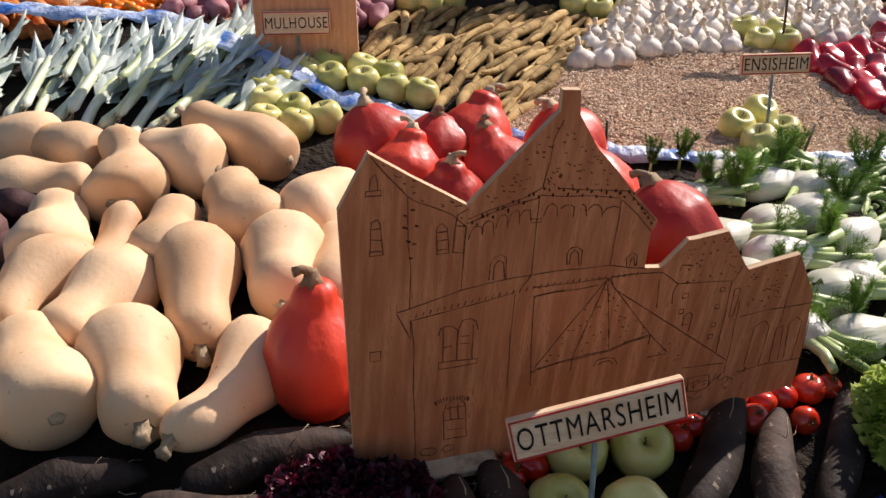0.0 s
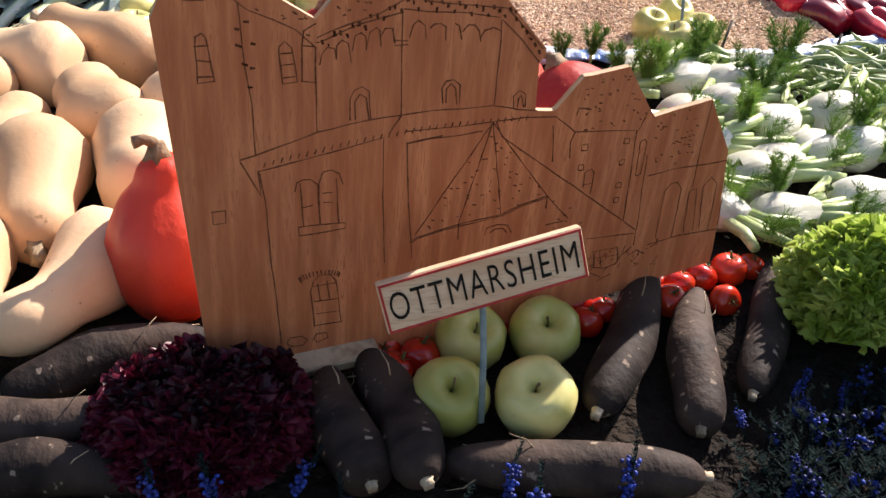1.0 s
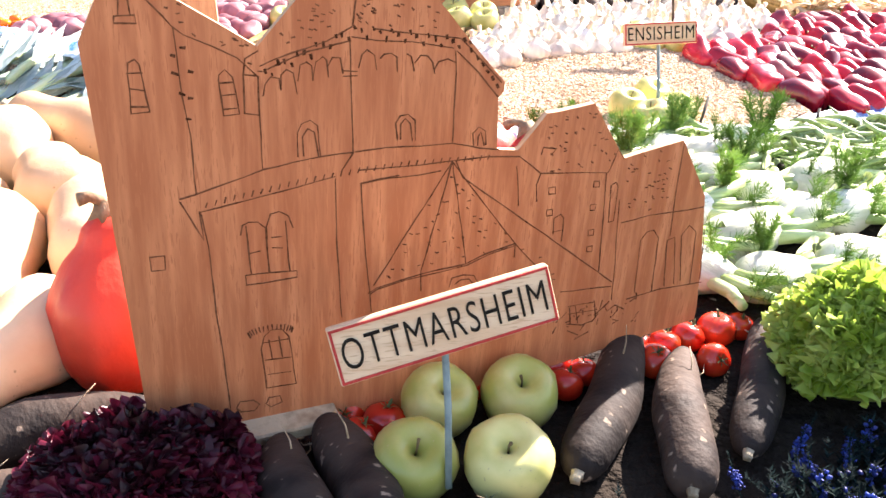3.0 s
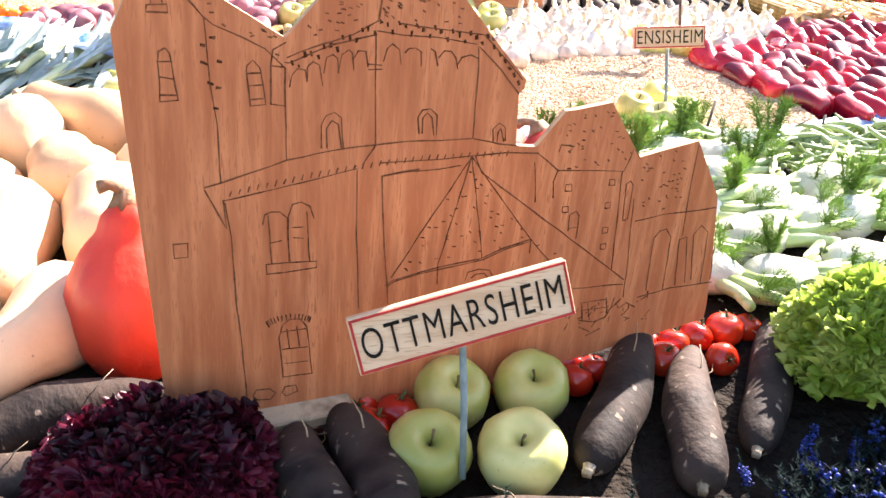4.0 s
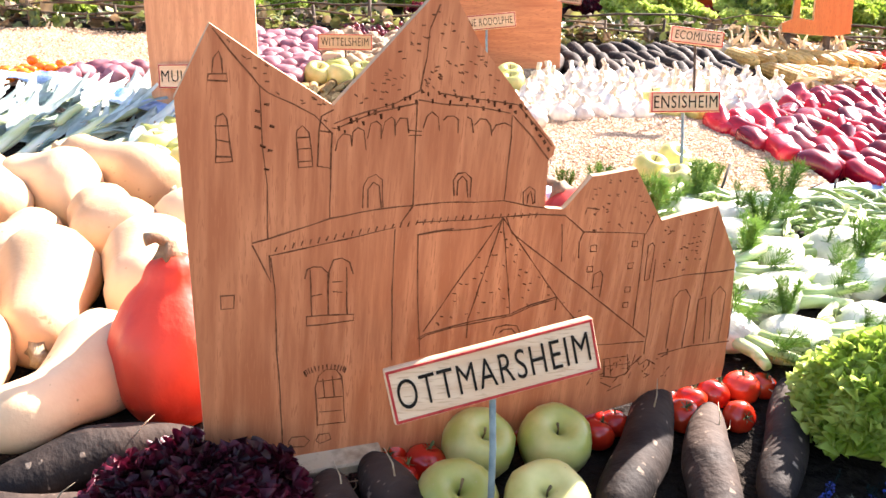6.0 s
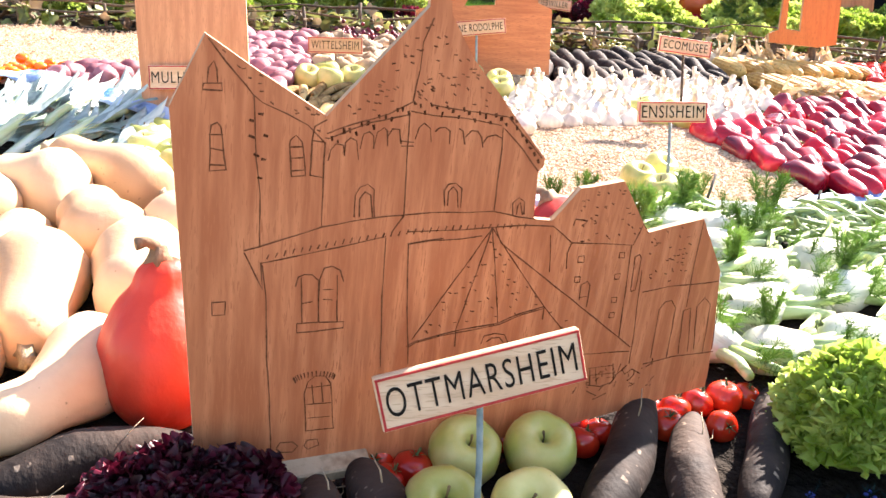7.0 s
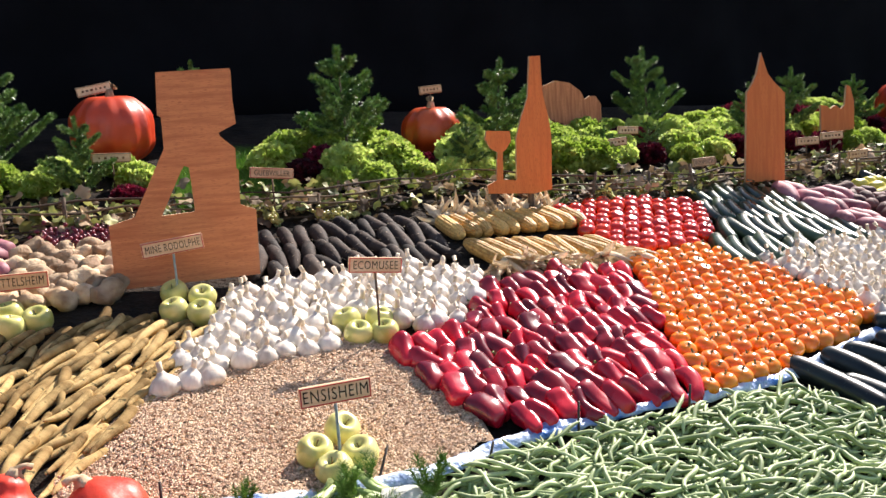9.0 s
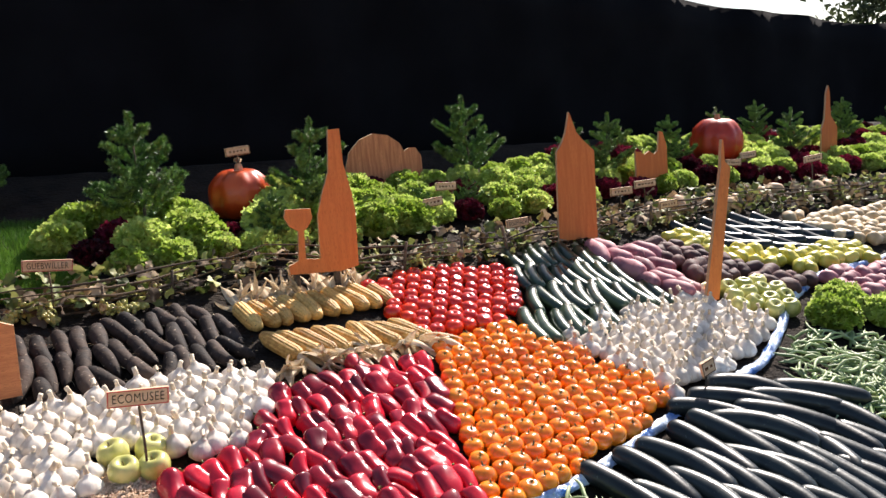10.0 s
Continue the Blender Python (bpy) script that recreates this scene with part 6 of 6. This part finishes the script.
r = random.Random(81)
HT = [(-0.045, 0.70), (0.007, 0.70), (0.068, 0.70), (0.2, 0.66), (0.256, 0.68), (0.28, 0.66), (0.364, 0.675), (0.507, 0.673), (-0.09, 0.66), (0.03, 0.65), (0.12, 0.65), (0.32, 0.63), (0.43, 0.64)]
HT += [(r.uniform(0.5, 0.82), r.uniform(0.58, 0.82)) for _ in range(60)]
spread([heather(0), heather(1)], [standing(x, y, 0.005, r.uniform(0, 360), r.gauss(0, 14), r.gauss(0, 14), r.uniform(0.8, 1.1) * (0.55 if x > 0.47 else 0.95)) for x, y in HT])


def heather_carpet(poly, count, seed):
    """Low dark heather under the blue sprigs, with sparse blue bells."""
    q = random.Random(seed)
    green, blue = [], []
    bell = lathe([(0.0004, 0), (0.0018, 0.001), (0.0022, 0.003), (0.0013, 0.005)], 5)
    xs, ys = [p[0] for p in poly], [p[1] for p in poly]
    n = 0
    while n < count:
        x, y = q.uniform(min(xs), max(xs)), q.uniform(min(ys), max(ys))
        if not inside((x, y), poly):
            continue
        n += 1
        lean = Vector((q.gauss(0, 0.5), q.gauss(0, 0.5), 1)).normalized()
        vs, fs = [], []
        for i in range(46):
            t = q.uniform(0, 0.05)
            a, o = q.uniform(0, 6.28), len(vs)
            p = Vector((x, y, G(x, y))) + lean * t
            d = Vector((math.cos(a), math.sin(a), 0.7)) * q.uniform(0.005, 0.009)
            w = Vector((-math.sin(a), math.cos(a), 0)) * 0.0013
            vs += [tuple(p - w), tuple(p + w), tuple(p + d)]
            fs.append((o, o + 1, o + 2))
        green.append((vs, fs))
        if q.random() < 0.16:
            for _ in range(10):
                p = Vector((x, y, G(x, y))) + lean * q.uniform(0.02, 0.046)
                blue.append(moved(bell, Matrix.Translation(p) @ pose(q.gauss(0, 0.003), q.gauss(0, 0.003), 0, q.uniform(30, 140), 0, q.uniform(0, 360))))
    bed = tagged(part("heather_carpet", join(*green), HEATH), "low dark heather carpet with sparse blue flowers", "heather", kind="stuff")
    tagged(part("blue_bells", join(*blue), BLOOM, bed), "small vivid blue flowers", kind="stuff")


heather_carpet([(0.47, 0.56), (0.95, 0.56), (0.95, 0.86), (0.82, 0.86), (0.55, 0.76), (0.48, 0.68)], 900, 82)

# ---- small wooden things ----
FARSIGNS = [(2.265, 3.335, 0.885, 0.11, 4), (2.42, 3.5, 0.93, 0.1, -3), (2.505, 3.066, 0.79, 0.1, 2), (3.169, 3.272, 0.835, 0.12, 0), (3.34, 3.32, 0.85, 0.12, 1), (3.3, 3.12, 0.77, 0.1, 2), (4.25, 3.6, 0.9, 0.11, 2), (4.05, 3.5, 0.88, 0.1, -4),
            (4.5, 3.4, 0.86, 0.13, 4), (1.595, 3.7, 1.155, 0.1, 4), (-0.26, 3.42, 0.97, 0.11, 1), (0.31, 3.36, 0.95, 0.13, -2), (-0.42, 3.45, 0.95, 0.1, 0), (-0.83, 3.65, 1.1, 0.12, -8)]
for i, (x, y, z, w, tilt) in enumerate(FARSIGNS):
    sign(x, y, z, w, 0.034, "small weathered plank sign with dark writing on a stick", "ROUFFACH" if i == 2 else "", tilt=tilt, bars=0 if i == 2 else 5, wide=0.62, size=0.7, red=False, stick=TWIG)
sign(0.255, 3.735, 1.215, 0.13, 0.036, "small plank sign leaning on the large pumpkin", tilt=10, bars=6, red=False, stick=TWIG, foot=1.17)
sign(2.434, 1.958, 0.46, 0.05, 0.042, "small dark plank sign seen edgewise at the edging", tilt=14, yaw=5, bars=2, red=False, stick=ROD)
for x, y, dx, dy, ln in ((0.80, 1.62, 0.035, 0.02, 0.075), (0.418, 1.60, 0.0, 0.0, 0.085), (1.26, 1.69, 0.004, 0.0, 0.075), (1.535, 1.70, 0.006, 0.0, 0.075), (1.03, 1.63, 0.02, 0.01, 0.05)):
    tagged(part("dark_rod", tube([(x, y, G(x, y) - 0.01), (x + dx, y + dy, G(x, y) + ln)], 0.0028, 7), ROD), "thin dark rod pinning the plastic edging", "rod", "edging rods")
pl = thing("wooden_plank", "pale plank under the town board, coloured darker for its shade", "plank")
# Pale plank; the darker brown puts the board's shade into its colour.
part("board", moved(box(0.22, 0.034, 0.014, 0.002), Matrix()), KNOB, pl, smooth=False)
pl.matrix_basis = Matrix.Translation((0.045, 0.834, G(0.045, 0.834) + 0.032)) @ TILTED @ pose(0, 0, 0, 10, 0, 15)
rng = random.Random(90)
HK = []
for k in range(5):
    h = thing("corn_husk", "bundle of dry pale corn husk leaves beside cobs", "corn husk", "loose husks")
    for q in range(6):
        part("husk_leaf", leaf_strip(rng.uniform(0.09, 0.16), rng.uniform(0.03, 0.05), rng.uniform(-0.04, 0.06), 0.01, pose(0, 0, 0, rng.uniform(-35, 35), rng.uniform(-35, 35), 60 * q), 8, 0.004), HUSK, h)
    HK.append(h)
spread(HK, [lying(1.38 + 0.052 * i, 2.475 + 0.008 * (i % 3), 0.03, rng.uniform(150, 330), -12, 60 * i, 0.62) for i in range(9)] + [lying(1.36 + 0.05 * i, 2.90, 0.03, rng.uniform(20, 140), -25, 50 * i, 0.6) for i in range(9)])


def far_tree(x, y, z, s, seed):
    r = random.Random(seed)
    ob = thing("distant_tree", "leafy tree standing beyond the black fence", "tree", "distant trees")
    part("trunk", tube([(0, 0, -4), (0.1, 0, -1), (0.0, 0.1, 0.5)], [0.25, 0.18, 0.08], 8), BARK, ob)
    vs, fs = [], []
    for c in range(26):
        ctr = Vector((r.gauss(0, 1), r.gauss(0, 1), r.gauss(0.4, 0.8))) * s * 0.5
        for i in range(110):
            p = ctr + Vector((r.gauss(0, 1), r.gauss(0, 1), r.gauss(0, 1))) * s * 0.2
            a, b = Vector((r.gauss(0, 1), r.gauss(0, 1), r.gauss(0, 1))).normalized() * 0.1, Vector((r.gauss(0, 1), r.gauss(0, 1), r.gauss(0, 1))).normalized() * 0.06
            o = len(vs)
            vs += [tuple(p - a), tuple(p + b), tuple(p + a), tuple(p - b)]
            fs.append((o, o + 1, o + 2, o + 3))
    tagged(part("crown", (vs, fs), FARLEAF, ob), kind="stuff")
    ob.matrix_basis = pose(x, y, z)


far_tree(19.6, 14.3, 3.2, 1.7, 1)
far_tree(23.5, 15.5, 3.6, 2.0, 4)
